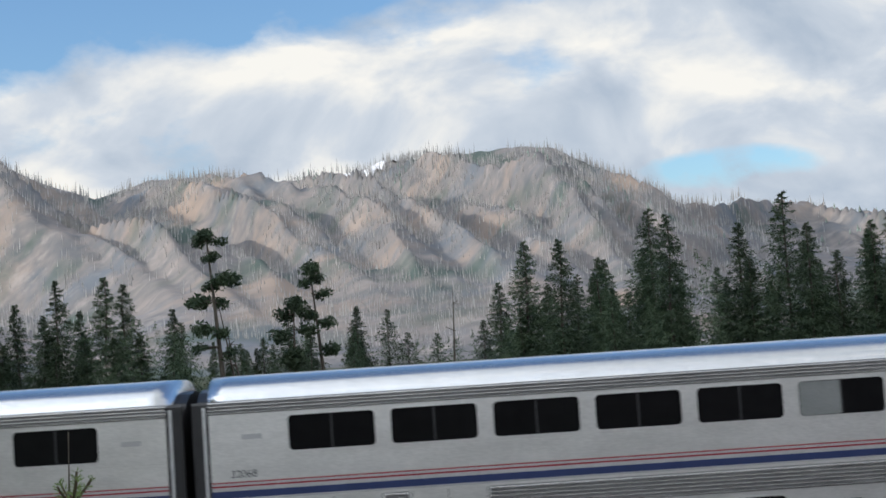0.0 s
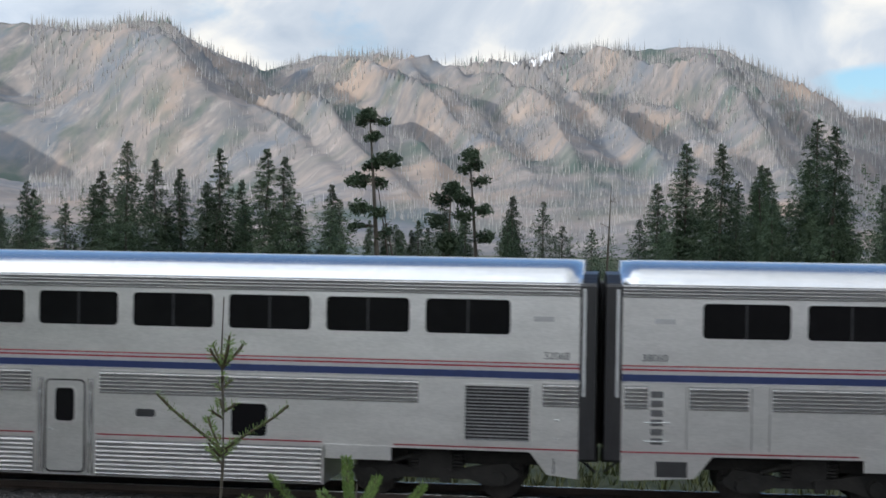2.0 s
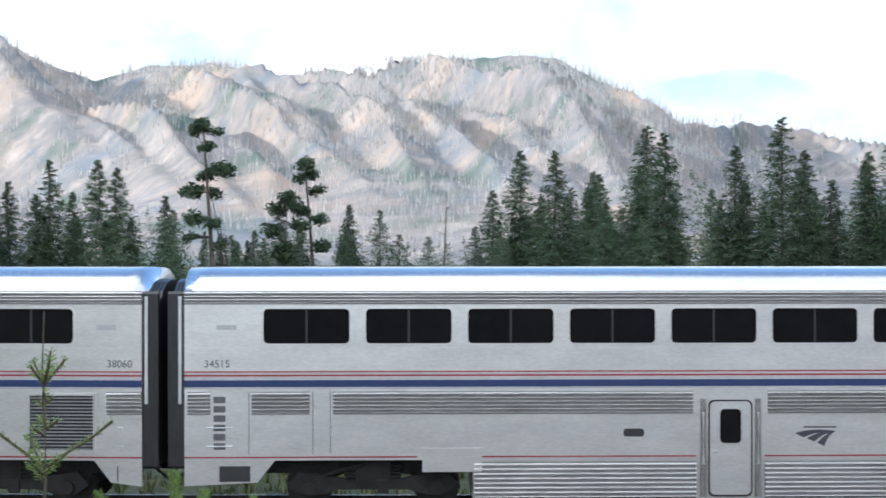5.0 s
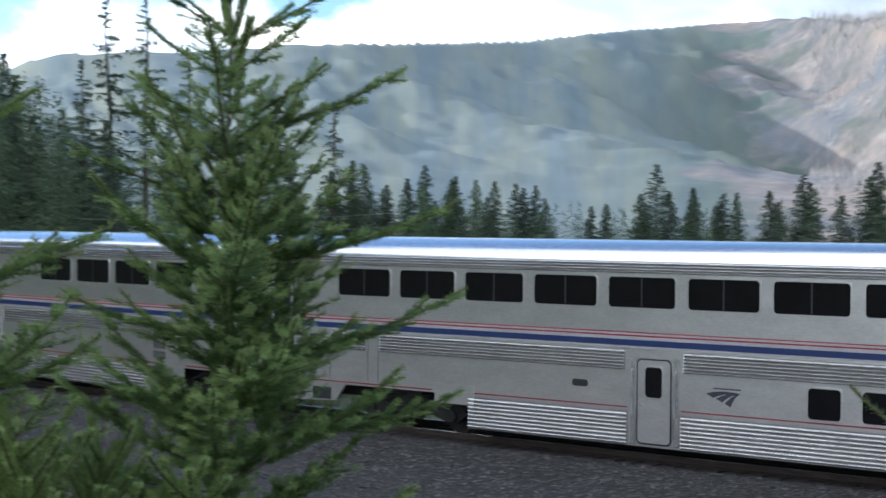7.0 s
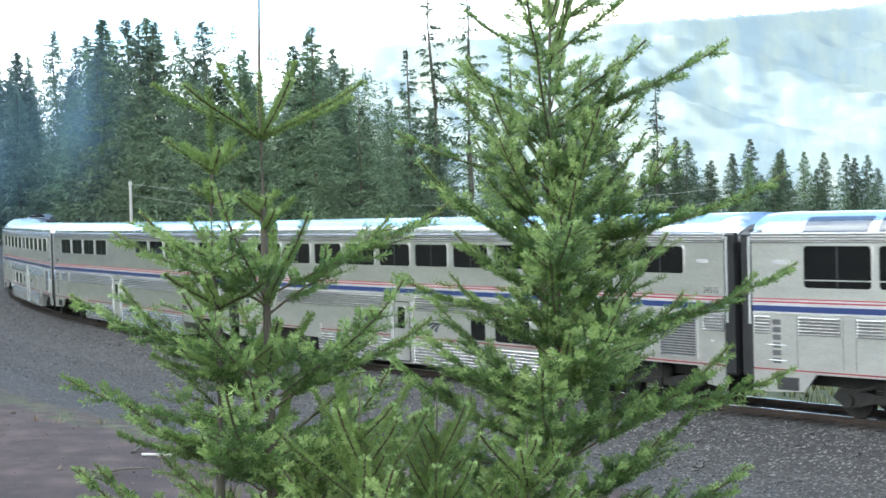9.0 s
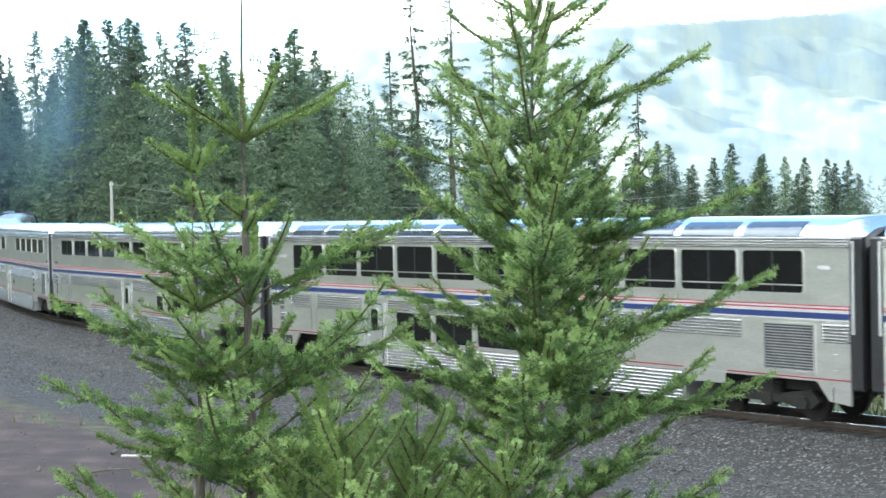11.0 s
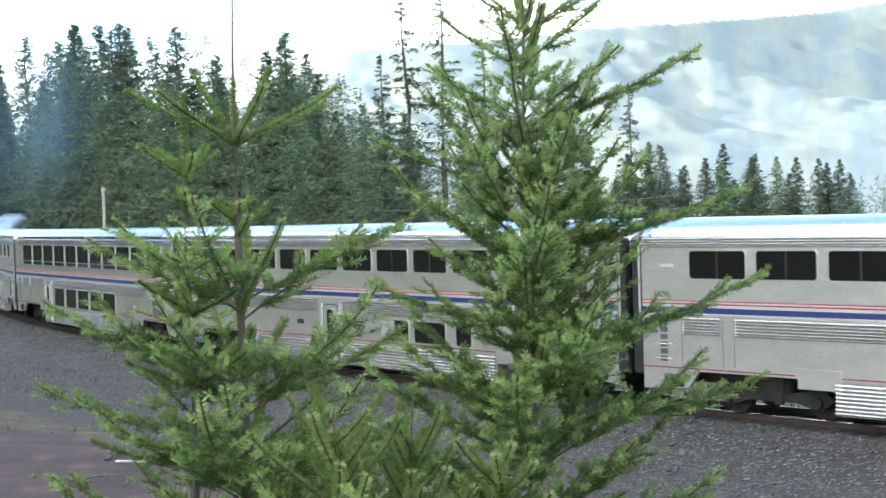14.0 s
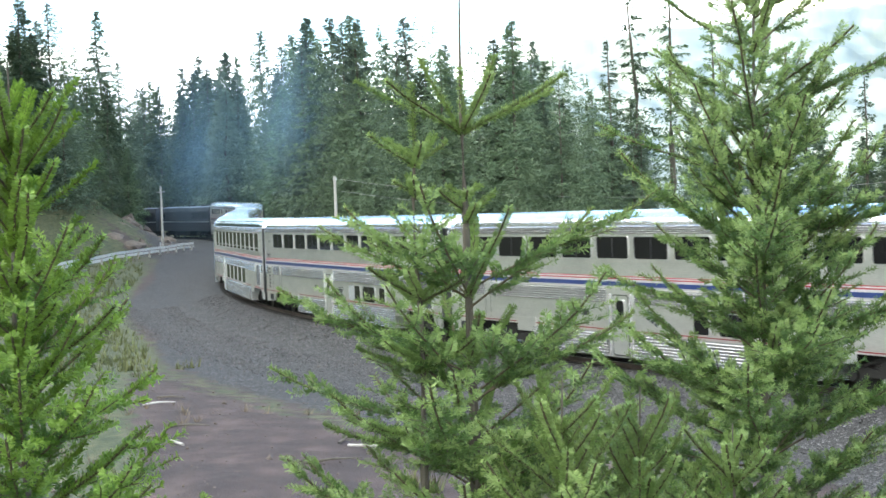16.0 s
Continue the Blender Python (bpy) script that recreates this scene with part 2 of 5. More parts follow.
class Shape:
    """Gathers boxes, prisms and tubes into one mesh."""

    def __init__(self):
        self.v, self.f = [], []

    def add(self, vs, fs):
        n = len(self.v)
        self.v += [tuple(p) for p in vs]
        self.f += [tuple(i + n for i in q) for q in fs]
        return self

    def box(self, x0, x1, y0, y1, z0, z1, c=.0):
        if c <= 0:
            vs = [(x, y, z) for x in (x0, x1) for y in (y0, y1) for z in (z0, z1)]
            return self.add(vs, [(0, 1, 3, 2), (4, 6, 7, 5), (0, 4, 5, 1), (2, 3, 7, 6), (0, 2, 6, 4), (1, 5, 7, 3)])
        # chamfered along x
        sec = [(y0 + c, z0), (y1 - c, z0), (y1, z0 + c), (y1, z1 - c), (y1 - c, z1), (y0 + c, z1), (y0, z1 - c), (y0, z0 + c)]
        return self.prism(sec, x0, x1)

    def prism(self, sec, x0, x1):
        n = len(sec)
        vs = [(x0, y, z) for y, z in sec] + [(x1, y, z) for y, z in sec]
        fs = [tuple(range(n - 1, -1, -1)), tuple(range(n, 2 * n))] + [(i, (i + 1) % n, n + (i + 1) % n, n + i) for i in range(n)]
        return self.add(vs, fs)

    def slab(self, outline, y0, y1):
        """An outline in x and z, given thickness in y."""
        n = len(outline)
        vs = [(x, y0, z) for x, z in outline] + [(x, y1, z) for x, z in outline]
        fs = [tuple(range(n)), tuple(range(2 * n - 1, n - 1, -1))] + [(i, n + i, n + (i + 1) % n, (i + 1) % n) for i in range(n)]
        return self.add(vs, fs)

    def ring(self, outer, inner, y0, y1):
        n = len(outer)
        vs = [(x, y, z) for y in (y0, y1) for o in (outer, inner) for x, z in o]
        fs = []
        for i in range(n):
            j = (i + 1) % n
            fs += [(i, j, n + j, n + i), (2 * n + i, 3 * n + i, 3 * n + j, 2 * n + j), (i, 2 * n + i, 2 * n + j, j), (n + i, n + j, 3 * n + j, 3 * n + i)]
        return self.add(vs, fs)

    def tube(self, a, b, r0, r1, n=8, cap=True):
        a, b = Vector(a), Vector(b)
        q = (b - a).to_track_quat("Z", "Y")
        vs = []
        for p, r in ((a, r0), (b, r1)):
            vs += [p + q @ Vector((r * math.cos(6.2832 * i / n), r * math.sin(6.2832 * i / n), 0)) for i in range(n)]
        fs = [(i, (i + 1) % n, n + (i + 1) % n, n + i) for i in range(n)]
        if cap:
            fs += [tuple(range(n - 1, -1, -1)), tuple(range(n, 2 * n))]
        return self.add(vs, fs)

    def path(self, pts, radii, n=7):
        """One unbroken tapering tube through points."""
        vs, fs = [], []
        for k, p in enumerate(pts):
            a, b = Vector(pts[max(k - 1, 0)]), Vector(pts[min(k + 1, len(pts) - 1)])
            q = (b - a).to_track_quat("Z", "Y")
            vs += [Vector(p) + q @ Vector((radii[k] * math.cos(6.2832 * i / n), radii[k] * math.sin(6.2832 * i / n), 0)) for i in range(n)]
            if k:
                fs += [((k - 1) * n + i, (k - 1) * n + (i + 1) % n, k * n + (i + 1) % n, k * n + i) for i in range(n)]
        return self.add(vs, fs + [tuple(range((len(pts) - 1) * n, len(pts) * n))])

    def mesh(self, name, mat, smooth=False):
        return mesh(name, self.v, self.f, mat, smooth)


def rounded(x0, x1, z0, z1, r, n=4):
    pts = []
    for cx, cz, a0 in ((x1 - r, z0 + r, -90), (x1 - r, z1 - r, 0), (x0 + r, z1 - r, 90), (x0 + r, z0 + r, 180)):
        pts += [(cx + r * math.cos(radians(a0 + 90 * i / n)), cz + r * math.sin(radians(a0 + 90 * i / n))) for i in range(n + 1)]
    return pts


# ---------------------------------------------------------------- the line of the track
KNOT_S = [-300, -60, -20, 10, 40, 70, 95, 120, 150, 170, 185, 215, 235, 260, 310, 330]
KNOT_K = [2.33, 2.33, 2.43, 3.35, 4.66, 5.09, 5.33, 1.8, 0.5, -4, -10, -10.5, -10, -3, 0, 0]
TS = np.arange(-300, 330.0)
TH = np.cumsum(np.interp(TS, KNOT_S, KNOT_K) * 1e-3)
TH += -0.00305 - TH[300]
TX, TY = np.cumsum(-np.cos(TH)), np.cumsum(np.sin(TH))
TX, TY = TX - TX[300], TY - TY[300] + 32.51


def on_track(s):
    """x, y and heading (from -x towards +y) at s metres along the line."""
    return float(np.interp(s, TS, TX)), float(np.interp(s, TS, TY)), float(np.interp(s, TS, TH))


def grade(s):
    return 2.1 * smooth(95, 225, s)


def track_distance(x, y, along=False):
    """Signed distance from the line (positive on the camera's side), for arrays."""
    shape = x.shape
    x, y = x.ravel(), y.ravel()
    d, sg, sl = np.empty(len(x)), np.empty(len(x)), np.empty(len(x))
    for i in range(0, len(x), 4000):
        dx, dy = x[i:i + 4000, None] - TX[None, ::2], y[i:i + 4000, None] - TY[None, ::2]
        q = dx * dx + dy * dy
        k = q.argmin(1)
        j = np.arange(len(k))
        d[i:i + 4000] = np.sqrt(q[j, k])
        sg[i:i + 4000] = np.sign(-dx[j, k] * np.sin(TH[::2][k]) - dy[j, k] * np.cos(TH[::2][k]))
        sl[i:i + 4000] = TS[::2][k]
    return ((d * sg).reshape(shape), sl.reshape(shape)) if along else (d * sg).reshape(shape)


def smooth(a, b, v):
    t = np.clip((v - a) / (b - a), 0, 1)
    return t * t * (3 - 2 * t)


def waves(x, y, scale, seed, octaves=4):
    """Smooth value noise for arrays, about -1 to 1."""
    rng = np.random.RandomState(seed)
    tab = rng.rand(64, 64) * 2 - 1
    total, amp = 0, 1.0
    for o in range(octaves):
        u, v = x / scale * 2 ** o + 17.3 * o + 1000, y / scale * 2 ** o + 5.7 * o + 1000
        i, j = np.floor(u).astype(int), np.floor(v).astype(int)
        a, b = u - i, v - j
        a, b = a * a * (3 - 2 * a), b * b * (3 - 2 * b)
        g = lambda p, q: tab[p % 64, q % 64]
        total = total + amp * ((g(i, j) * (1 - a) + g(i + 1, j) * a) * (1 - b) + (g(i, j + 1) * (1 - a) + g(i + 1, j + 1) * a) * b)
        amp *= .5
    return total / 1.6


def ground_z(x, y):
    x, y = np.asarray(x, float), np.asarray(y, float)
    d, s_at = track_distance(x, y, True)
    rho = np.hypot(x, y)
    az = np.degrees(np.arctan2(-x, y))
    z = np.full(x.shape, -.85) + .12 * waves(x, y, 9, 3)
    z += 4.35 * (1 - smooth(1.5, 21, rho))
    # unseen high hill, added towards the low sun to shade the line; behind the camera the land stays low
    z += (18 + 160 * smooth(69, 84, az) * (1 - smooth(132, 160, az))) * smooth(90, 300, rho) * smooth(69, 76, np.where(az < -60, 180, az)) * (1 - .1 * waves(x, y, 120, 9))
    # wooded slope with a rock cut beside the far curve
    cut = smooth(64.0, 67.8, az) * smooth(190, 232, rho) * (1 - smooth(112, 150, az)) * (1 - smooth(420, 700, rho))
    z += 15 * cut + 1.6 * cut * waves(x, y, 11, 5)
    # low berm of red earth on the camera's side of the line
    z += .35 * smooth(9, 15, d) * (1 - smooth(16, 30, d)) * smooth(52, 60, az) * (1 - smooth(66, 75, az)) * smooth(20, 30, rho)
    # land behind the line climbs gently to the woods
    z += 1.5 * smooth(8, 40, -d)
    ad = np.abs(d)
    up = grade(s_at)
    z += up * (1 - smooth(25, 60, ad))
    bed = up - .195 - .62 * smooth(1.9, 4.3, ad) - .15 * smooth(4.3, 7, ad)
    w = 1 - smooth(5.5, 9, ad)
    return z * (1 - w) + bed * w


# ---------------------------------------------------------------- ground
def ground_material():
    m = bpy.data.materials.new("ballast_earth_and_grass")
    m.use_nodes = True
    t = m.node_tree
    b = t.nodes["Principled BSDF"]
    ge = t.nodes.new("ShaderNodeNewGeometry")

    def noise_at(scale, detail=4.0):
        n = t.nodes.new("ShaderNodeTexNoise")
        n.inputs["Scale"].default_value, n.inputs["Detail"].default_value = scale, detail
        t.links.new(ge.outputs["Position"], n.inputs["Vector"])
        return n.outputs[0]

    def ramp(src, stops):
        r = t.nodes.new("ShaderNodeValToRGB")
        while len(r.color_ramp.elements) < len(stops):
            r.color_ramp.elements.new(.5)
        for e, (p, c) in zip(r.color_ramp.elements, stops):
            e.position, e.color = p, (*c, 1)
        t.links.new(src, r.inputs[0])
        return r.outputs[0]

    def mixed(f, a, b2):
        x = t.nodes.new("ShaderNodeMixRGB")
        t.links.new(f, x.inputs[0]), t.links.new(a, x.inputs[1]), t.links.new(b2, x.inputs[2])
        return x.outputs[0]

    vo = t.nodes.new("ShaderNodeTexVoronoi")
    vo.inputs["Scale"].default_value = 19
    t.links.new(ge.outputs["Position"], vo.inputs["Vector"])
    stone = ramp(vo.outputs["Color"], [(.1, (.010, .0095, .010)), (.7, (.027, .0255, .0265)), (.97, (.18, .175, .175))])
    earth = ramp(noise_at(.8, 8), [(.3, (.022, .0135, .012)), (.5, (.040, .0245, .022)), (.7, (.076, .052, .045))])
    grass = ramp(noise_at(2.0, 8), [(.3, (.025, .036, .014)), (.5, (.05, .058, .024)), (.7, (.09, .088, .042))])

    def att(name):
        a = t.nodes.new("ShaderNodeAttribute")
        a.attribute_name = name
        ad = t.nodes.new("ShaderNodeMath")
        ad.operation = "MULTIPLY_ADD"
        t.links.new(noise_at(1.3, 6), ad.inputs[0])
        ad.inputs[1].default_value = 1.1
        sb = t.nodes.new("ShaderNodeMath")
        sb.operation = "SUBTRACT"
        t.links.new(a.outputs["Fac"], sb.inputs[0])
        sb.inputs[1].default_value = .55
        t.links.new(sb.outputs[0], ad.inputs[2])
        return ramp(ad.outputs[0], [(.42, (0, 0, 0)), (.58, (1, 1, 1))])

    col = mixed(att("grass"), earth, grass)
    col = mixed(att("ballast"), col, stone)
    t.links.new(col, b.inputs["Base Color"])
    b.inputs["Roughness"].default_value = .92
    bu = t.nodes.new("ShaderNodeBump")
    bu.inputs["Strength"].default_value, bu.inputs["Distance"].default_value = .6, .06
    t.links.new(vo.outputs["Distance"], bu.inputs["Height"])
    t.links.new(bu.outputs[0], b.inputs["Normal"])
    return m


def build_ground():
    gx = np.concatenate([-np.geomspace(4200, 160, 34), np.arange(-158, 60, 1.0), np.geomspace(61, 4200, 34)])
    gy = np.concatenate([-np.geomspace(4200, 12, 44), np.arange(-11, 120, 1.0), np.geomspace(122, 4200, 40)])
    X, Y = np.meshgrid(gx, gy, indexing="ij")
    Z = ground_z(X, Y)
    far = np.hypot(X, Y)
    Z = Z - 30 * smooth(450, 900, far) * (Y > 0)
    nx, ny = X.shape
    i, j = np.meshgrid(np.arange(nx - 1), np.arange(ny - 1), indexing="ij")
    a = (i * ny + j).ravel()
    me = fast_mesh("ground", np.stack([X, Y, Z], -1).reshape(-1, 3), np.stack([a, a + ny, a + ny + 1, a + 1], -1).ravel(), 4, ground_material())
    d = track_distance(X, Y)
    az = np.degrees(np.arctan2(-X, Y))
    toe = 3.4 + 2.6 * smooth(14, 32, az)
    bal = 1 - smooth(toe, toe + 3.2, d)
    bal = np.where(d < 0, 1 - smooth(5, 7, -d), bal)
    # a broad apron of ballast on the inside of the bend
    bal = np.maximum(bal, (1 - smooth(8.5, 12.5, d)) * smooth(50, 57, az) * (d > 0) * (1 - smooth(64.0, 64.8, az)))
    gr = np.where(d > 0, smooth(64.5, 66, az) * .9, .75) + np.where((d > 8.5) & (d < 12.5), .5, 0) + (far < 17) * .5
    for name, v in (("ballast", bal), ("grass", gr)):
        at = me.attributes.new(name, "FLOAT", "POINT")
        at.data.foreach_set("value", v.ravel().astype(np.float32))
    me.polygons.foreach_set("use_smooth", [True] * len(me.polygons))
    tagged(new("ground", me), "dark grey ballast, red-brown earth and rough grass", "ground", kind="structure")


build_ground()


# ---------------------------------------------------------------- mountains
RIDGE_AZ = [-60, -30, -16, -12.8, -9, -7.4, -5.9, -4.3, -2.8, -1, 2.4, 4, 5.3, 8.7, 10.6, 12.6, 15, 16.3, 17.7, 19.7, 22, 24.5, 28, 31.4, 38.8, 44, 47.6, 50.4, 60, 80, 100]
RIDGE_EL = [3, 3.2, 3.5, 4.1, 4.5, 5.5, 6.1, 7.0, 7.15, 7.05, 6.75, 6.4, 6.15, 6.6, 6.65, 6.05, 7.0, 7.72, 7.6, 7.2, 7.45, 7.3, 7.1, 6.75, 6.6, 6.3, 6.05, 5.8, 5.2, 5.0, 4.5]


def ridge_radius(az):
    return 2050 + 160 * np.sin(az * .11) - 500 * smooth(22, 40, az) + 900 * (1 - smooth(-14, -8, az))


def mountain_z(az, r):
    el = np.interp(az, RIDGE_AZ, RIDGE_EL) * (1 - .45 * smooth(48, 56, az)) + .06 * waves(az, az * 0, 1.1, 21)
    r0 = ridge_radius(az)
    top = EYE_Z + r0 * np.tan(np.radians(el))
    t = (r - 420) / (r0 - 420)
    x, y = -np.sin(np.radians(az)) * r, np.cos(np.radians(az)) * r
    base = -30 + (top + 30) * np.clip(t, 0, 1) ** 1.22
    # spurs that run down to the right
    u = az * 30 - (r - r0) * .36
    fold = 1 - np.abs(waves(u, r * .12, 250, 31, 5)) * 2.0
    env = np.clip(t, 0, 1) ** .8 * smooth(.2, .65, t) * np.clip(1.0 - t, 0, 1) * 3.6 * (1 - .78 * smooth(19, 31, az))
    z = base + env * 120 * (fold - .6) + env * 26 * waves(u, r * .3, 80, 33, 4) + 9 * np.clip(t, 0, 1) * waves(x, y, 30, 34, 4) * (1 - .85 * smooth(.85, .97, t)) * (t < .995)
    z = np.where(t > 1, top - (r - r0) * .35 - 2, z)
    return z


def mountain_material():
    # bluish base tones: haze and blue shade are painted into the slope
    m = material("burnt_hillside_painted_haze", (.112, .118, .128), (.272, .238, .220), .95, 0, .008, .06, 0, space="World", fine_mix=.55)
    t = m.node_tree
    b = t.nodes["Principled BSDF"]
    old = b.inputs["Base Color"].links[0].from_socket
    ge, nz, rp, mx, at = (t.nodes.new(k) for k in ("ShaderNodeNewGeometry", "ShaderNodeTexNoise", "ShaderNodeValToRGB", "ShaderNodeMixRGB", "ShaderNodeAttribute"))
    at.attribute_name = "green"
    nz.inputs["Scale"].default_value, nz.inputs["Detail"].default_value = .012, 9
    t.links.new(ge.outputs["Position"], nz.inputs["Vector"])
    ad = t.nodes.new("ShaderNodeMath")
    t.links.new(nz.outputs[0], ad.inputs[0]), t.links.new(at.outputs["Fac"], ad.inputs[1])
    rp.color_ramp.elements[0].position, rp.color_ramp.elements[1].position = .52, .66
    t.links.new(ad.outputs[0], rp.inputs[0])
    # greener hills: haze, blue ravine shade and yellow lit spurs are put in as colour
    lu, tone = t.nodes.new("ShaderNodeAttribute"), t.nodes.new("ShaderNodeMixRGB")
    lu.attribute_name = "hazy_green"
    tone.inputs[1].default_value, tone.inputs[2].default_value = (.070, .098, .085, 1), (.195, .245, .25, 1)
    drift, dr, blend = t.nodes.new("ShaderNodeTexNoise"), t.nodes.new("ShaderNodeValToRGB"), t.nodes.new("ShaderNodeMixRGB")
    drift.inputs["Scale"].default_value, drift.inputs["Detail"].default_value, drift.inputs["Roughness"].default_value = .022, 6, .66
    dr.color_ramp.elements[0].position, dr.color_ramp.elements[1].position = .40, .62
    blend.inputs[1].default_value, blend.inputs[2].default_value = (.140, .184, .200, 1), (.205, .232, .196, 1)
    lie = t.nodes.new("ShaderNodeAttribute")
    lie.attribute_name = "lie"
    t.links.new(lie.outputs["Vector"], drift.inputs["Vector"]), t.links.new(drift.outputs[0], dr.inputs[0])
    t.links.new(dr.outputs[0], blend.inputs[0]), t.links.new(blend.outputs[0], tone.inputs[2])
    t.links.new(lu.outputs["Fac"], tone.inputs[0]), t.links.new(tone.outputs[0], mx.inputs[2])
    # drifts over the burnt slope: warm bare rock, and blue-grey painted for blue haze
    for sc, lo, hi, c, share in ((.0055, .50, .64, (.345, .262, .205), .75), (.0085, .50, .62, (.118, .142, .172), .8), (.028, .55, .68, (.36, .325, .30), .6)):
        pn, pr, pm, po = (t.nodes.new(k) for k in ("ShaderNodeTexNoise", "ShaderNodeValToRGB", "ShaderNodeMixRGB", "ShaderNodeMapping"))
        po.inputs["Location"].default_value = (sc * 90000, 0, 0)
        t.links.new(ge.outputs["Position"], po.inputs[0]), t.links.new(po.outputs[0], pn.inputs["Vector"])
        pn.inputs["Scale"].default_value, pn.inputs["Detail"].default_value, pn.inputs["Roughness"].default_value = sc, 9, .66
        pr.color_ramp.elements[0].position, pr.color_ramp.elements[1].position = lo, hi
        pr.color_ramp.elements[1].color = (share, share, share, 1)
        t.links.new(pn.outputs[0], pr.inputs[0]), t.links.new(pr.outputs[0], pm.inputs[0]), t.links.new(old, pm.inputs[1])
        pm.inputs[2].default_value = (*c, 1)
        old = pm.outputs[0]
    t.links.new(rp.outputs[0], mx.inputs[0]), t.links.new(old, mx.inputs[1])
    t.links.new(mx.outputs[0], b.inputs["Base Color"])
    return m


def build_mountains():
    az = np.arange(-60, 100.01, .16)
    r = np.concatenate([np.linspace(420, 900, 30), np.linspace(915, 3300, 150)])
    A, Rr = np.meshgrid(az, r, indexing="ij")
    Z = mountain_z(A, Rr)
    X, Y = -np.sin(np.radians(A)) * Rr, np.cos(np.radians(A)) * Rr
    nx, ny = A.shape
    i, j = np.meshgrid(np.arange(nx - 1), np.arange(ny - 1), indexing="ij")
    a = (i * ny + j).ravel()
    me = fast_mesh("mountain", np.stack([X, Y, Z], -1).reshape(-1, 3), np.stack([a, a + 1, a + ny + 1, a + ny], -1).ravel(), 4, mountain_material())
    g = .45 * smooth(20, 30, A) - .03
    g = g + .75 * np.exp(-((A + 1.0 + (ridge_radius(A) - Rr) * .003) / 1.05) ** 2) * smooth(.70, .80, (Rr - 420) / (ridge_radius(A) - 420))
    g = g + .25 * np.exp(-((A - 12.6) / .8) ** 2) * smooth(.75, .9, (Rr - 420) / (ridge_radius(A) - 420))
    at = me.attributes.new("green", "FLOAT", "POINT")
    at.data.foreach_set("value", g.ravel().astype(np.float32))
    at = me.attributes.new("hazy_green", "FLOAT", "POINT")
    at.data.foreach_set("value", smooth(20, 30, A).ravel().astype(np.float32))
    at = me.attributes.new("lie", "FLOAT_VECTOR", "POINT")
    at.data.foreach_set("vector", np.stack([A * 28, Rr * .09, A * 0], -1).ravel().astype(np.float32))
    tagged(new("mountain_backdrop", me), "steep burnt mountainside with grey snags and late snow", "mountain", kind="structure")

    # dead standing trunks all over the slope
    rng = np.random.RandomState(4)
    n = 64000
    a = rng.uniform(-14, 34, n)
    q = ridge_radius(a) - 1350 * rng.rand(n) ** 1.05 - 14
    keep = a < 21
    dens = waves(a * 30 + q * .2, q, 170, 77, 3)
    keep &= dens > rng.uniform(-.5, .55, n)
    keep &= (q < ridge_radius(a) - 90) | (rng.rand(n) < .12)
    a, q = a[keep], q[keep]
    x, y, z = -np.sin(np.radians(a)) * q, np.cos(np.radians(a)) * q, mountain_z(a, q)
    h, w = rng.uniform(7, 17, len(a)) * q / 1900, rng.uniform(.4, 1.0, len(a)) * q / 1900
    lean = rng.normal(0, .03, (len(a), 2))
    vs = []
    for k in range(3):
        c, s = math.cos(2.094 * k), math.sin(2.094 * k)
        vs.append(np.stack([x + w * c, y + w * s, z - 1], -1))
    vs.append(np.stack([x + lean[:, 0] * h, y + lean[:, 1] * h, z + h], -1))
    V = np.stack(vs, 1).reshape(-1, 3)
    b = np.arange(len(a))[:, None] * 4
    F = (b + np.array([0, 1, 3, 1, 2, 3, 2, 0, 3])).ravel()
    tagged(new("dead_trunks", fast_mesh("dead_trunks", V, F, 3, SNAGM)), "pale burnt tree trunks standing over the mountainside", "dead trees", kind="stuff")

    # living conifers along the skyline and in the gullies
    n = 14000
    a = rng.uniform(-16, 22, n)
    q = ridge_radius(a) - 1150 * rng.rand(n) ** 1.3 + 6
    dens = waves(a * 30 + q * .3, q, 210, 78, 3) - .25
    keep = (dens > rng.uniform(.0, .9, n)) & (a < 20) & (q < ridge_radius(a) - 12)
    a, q = a[keep], q[keep]
    x, y, z = -np.sin(np.radians(a)) * q, np.cos(np.radians(a)) * q, mountain_z(a, q)
    h = rng.uniform(4, 9, len(a)) * q / 1700
    w = h * .24
    V, F = [], []
    for lo, hi, ww in ((0.05, .62, 1.0), (.4, 1.0, .62)):
        ring = [np.stack([x + w * ww * math.cos(1.2566 * k + lo), y + w * ww * math.sin(1.2566 * k + lo), z + h * lo], -1) for k in range(5)]
        V.append(np.stack(ring + [np.stack([x, y, z + h * hi], -1)], 1))
    V = np.concatenate(V, 0)
    b = np.arange(len(V))[:, None] * 6
    F = (b + np.array([0, 1, 5, 1, 2, 5, 2, 3, 5, 3, 4, 5, 4, 0, 5])).ravel()
    # paler than near firs: distance haze is painted into this green
    far_haze_green = material("haze_paled_conifer_foliage", (.180, .228, .205), (.225, .272, .238), .9, 0, .02, .2, 0, vary=.3, island=True, space="World")
    tagged(new("distant_conifers", fast_mesh("distant_conifers", V.reshape(-1, 3), F, 3, far_haze_green)), "green conifers scattered over the far ridge", "far woods", kind="stuff")

    # late snow lying just under the crest
    snow = material("old_snow", (.78, .79, .82), (.9, .9, .92), .6, 0, .05, .5, .2, space="World")
    V, F = [], []
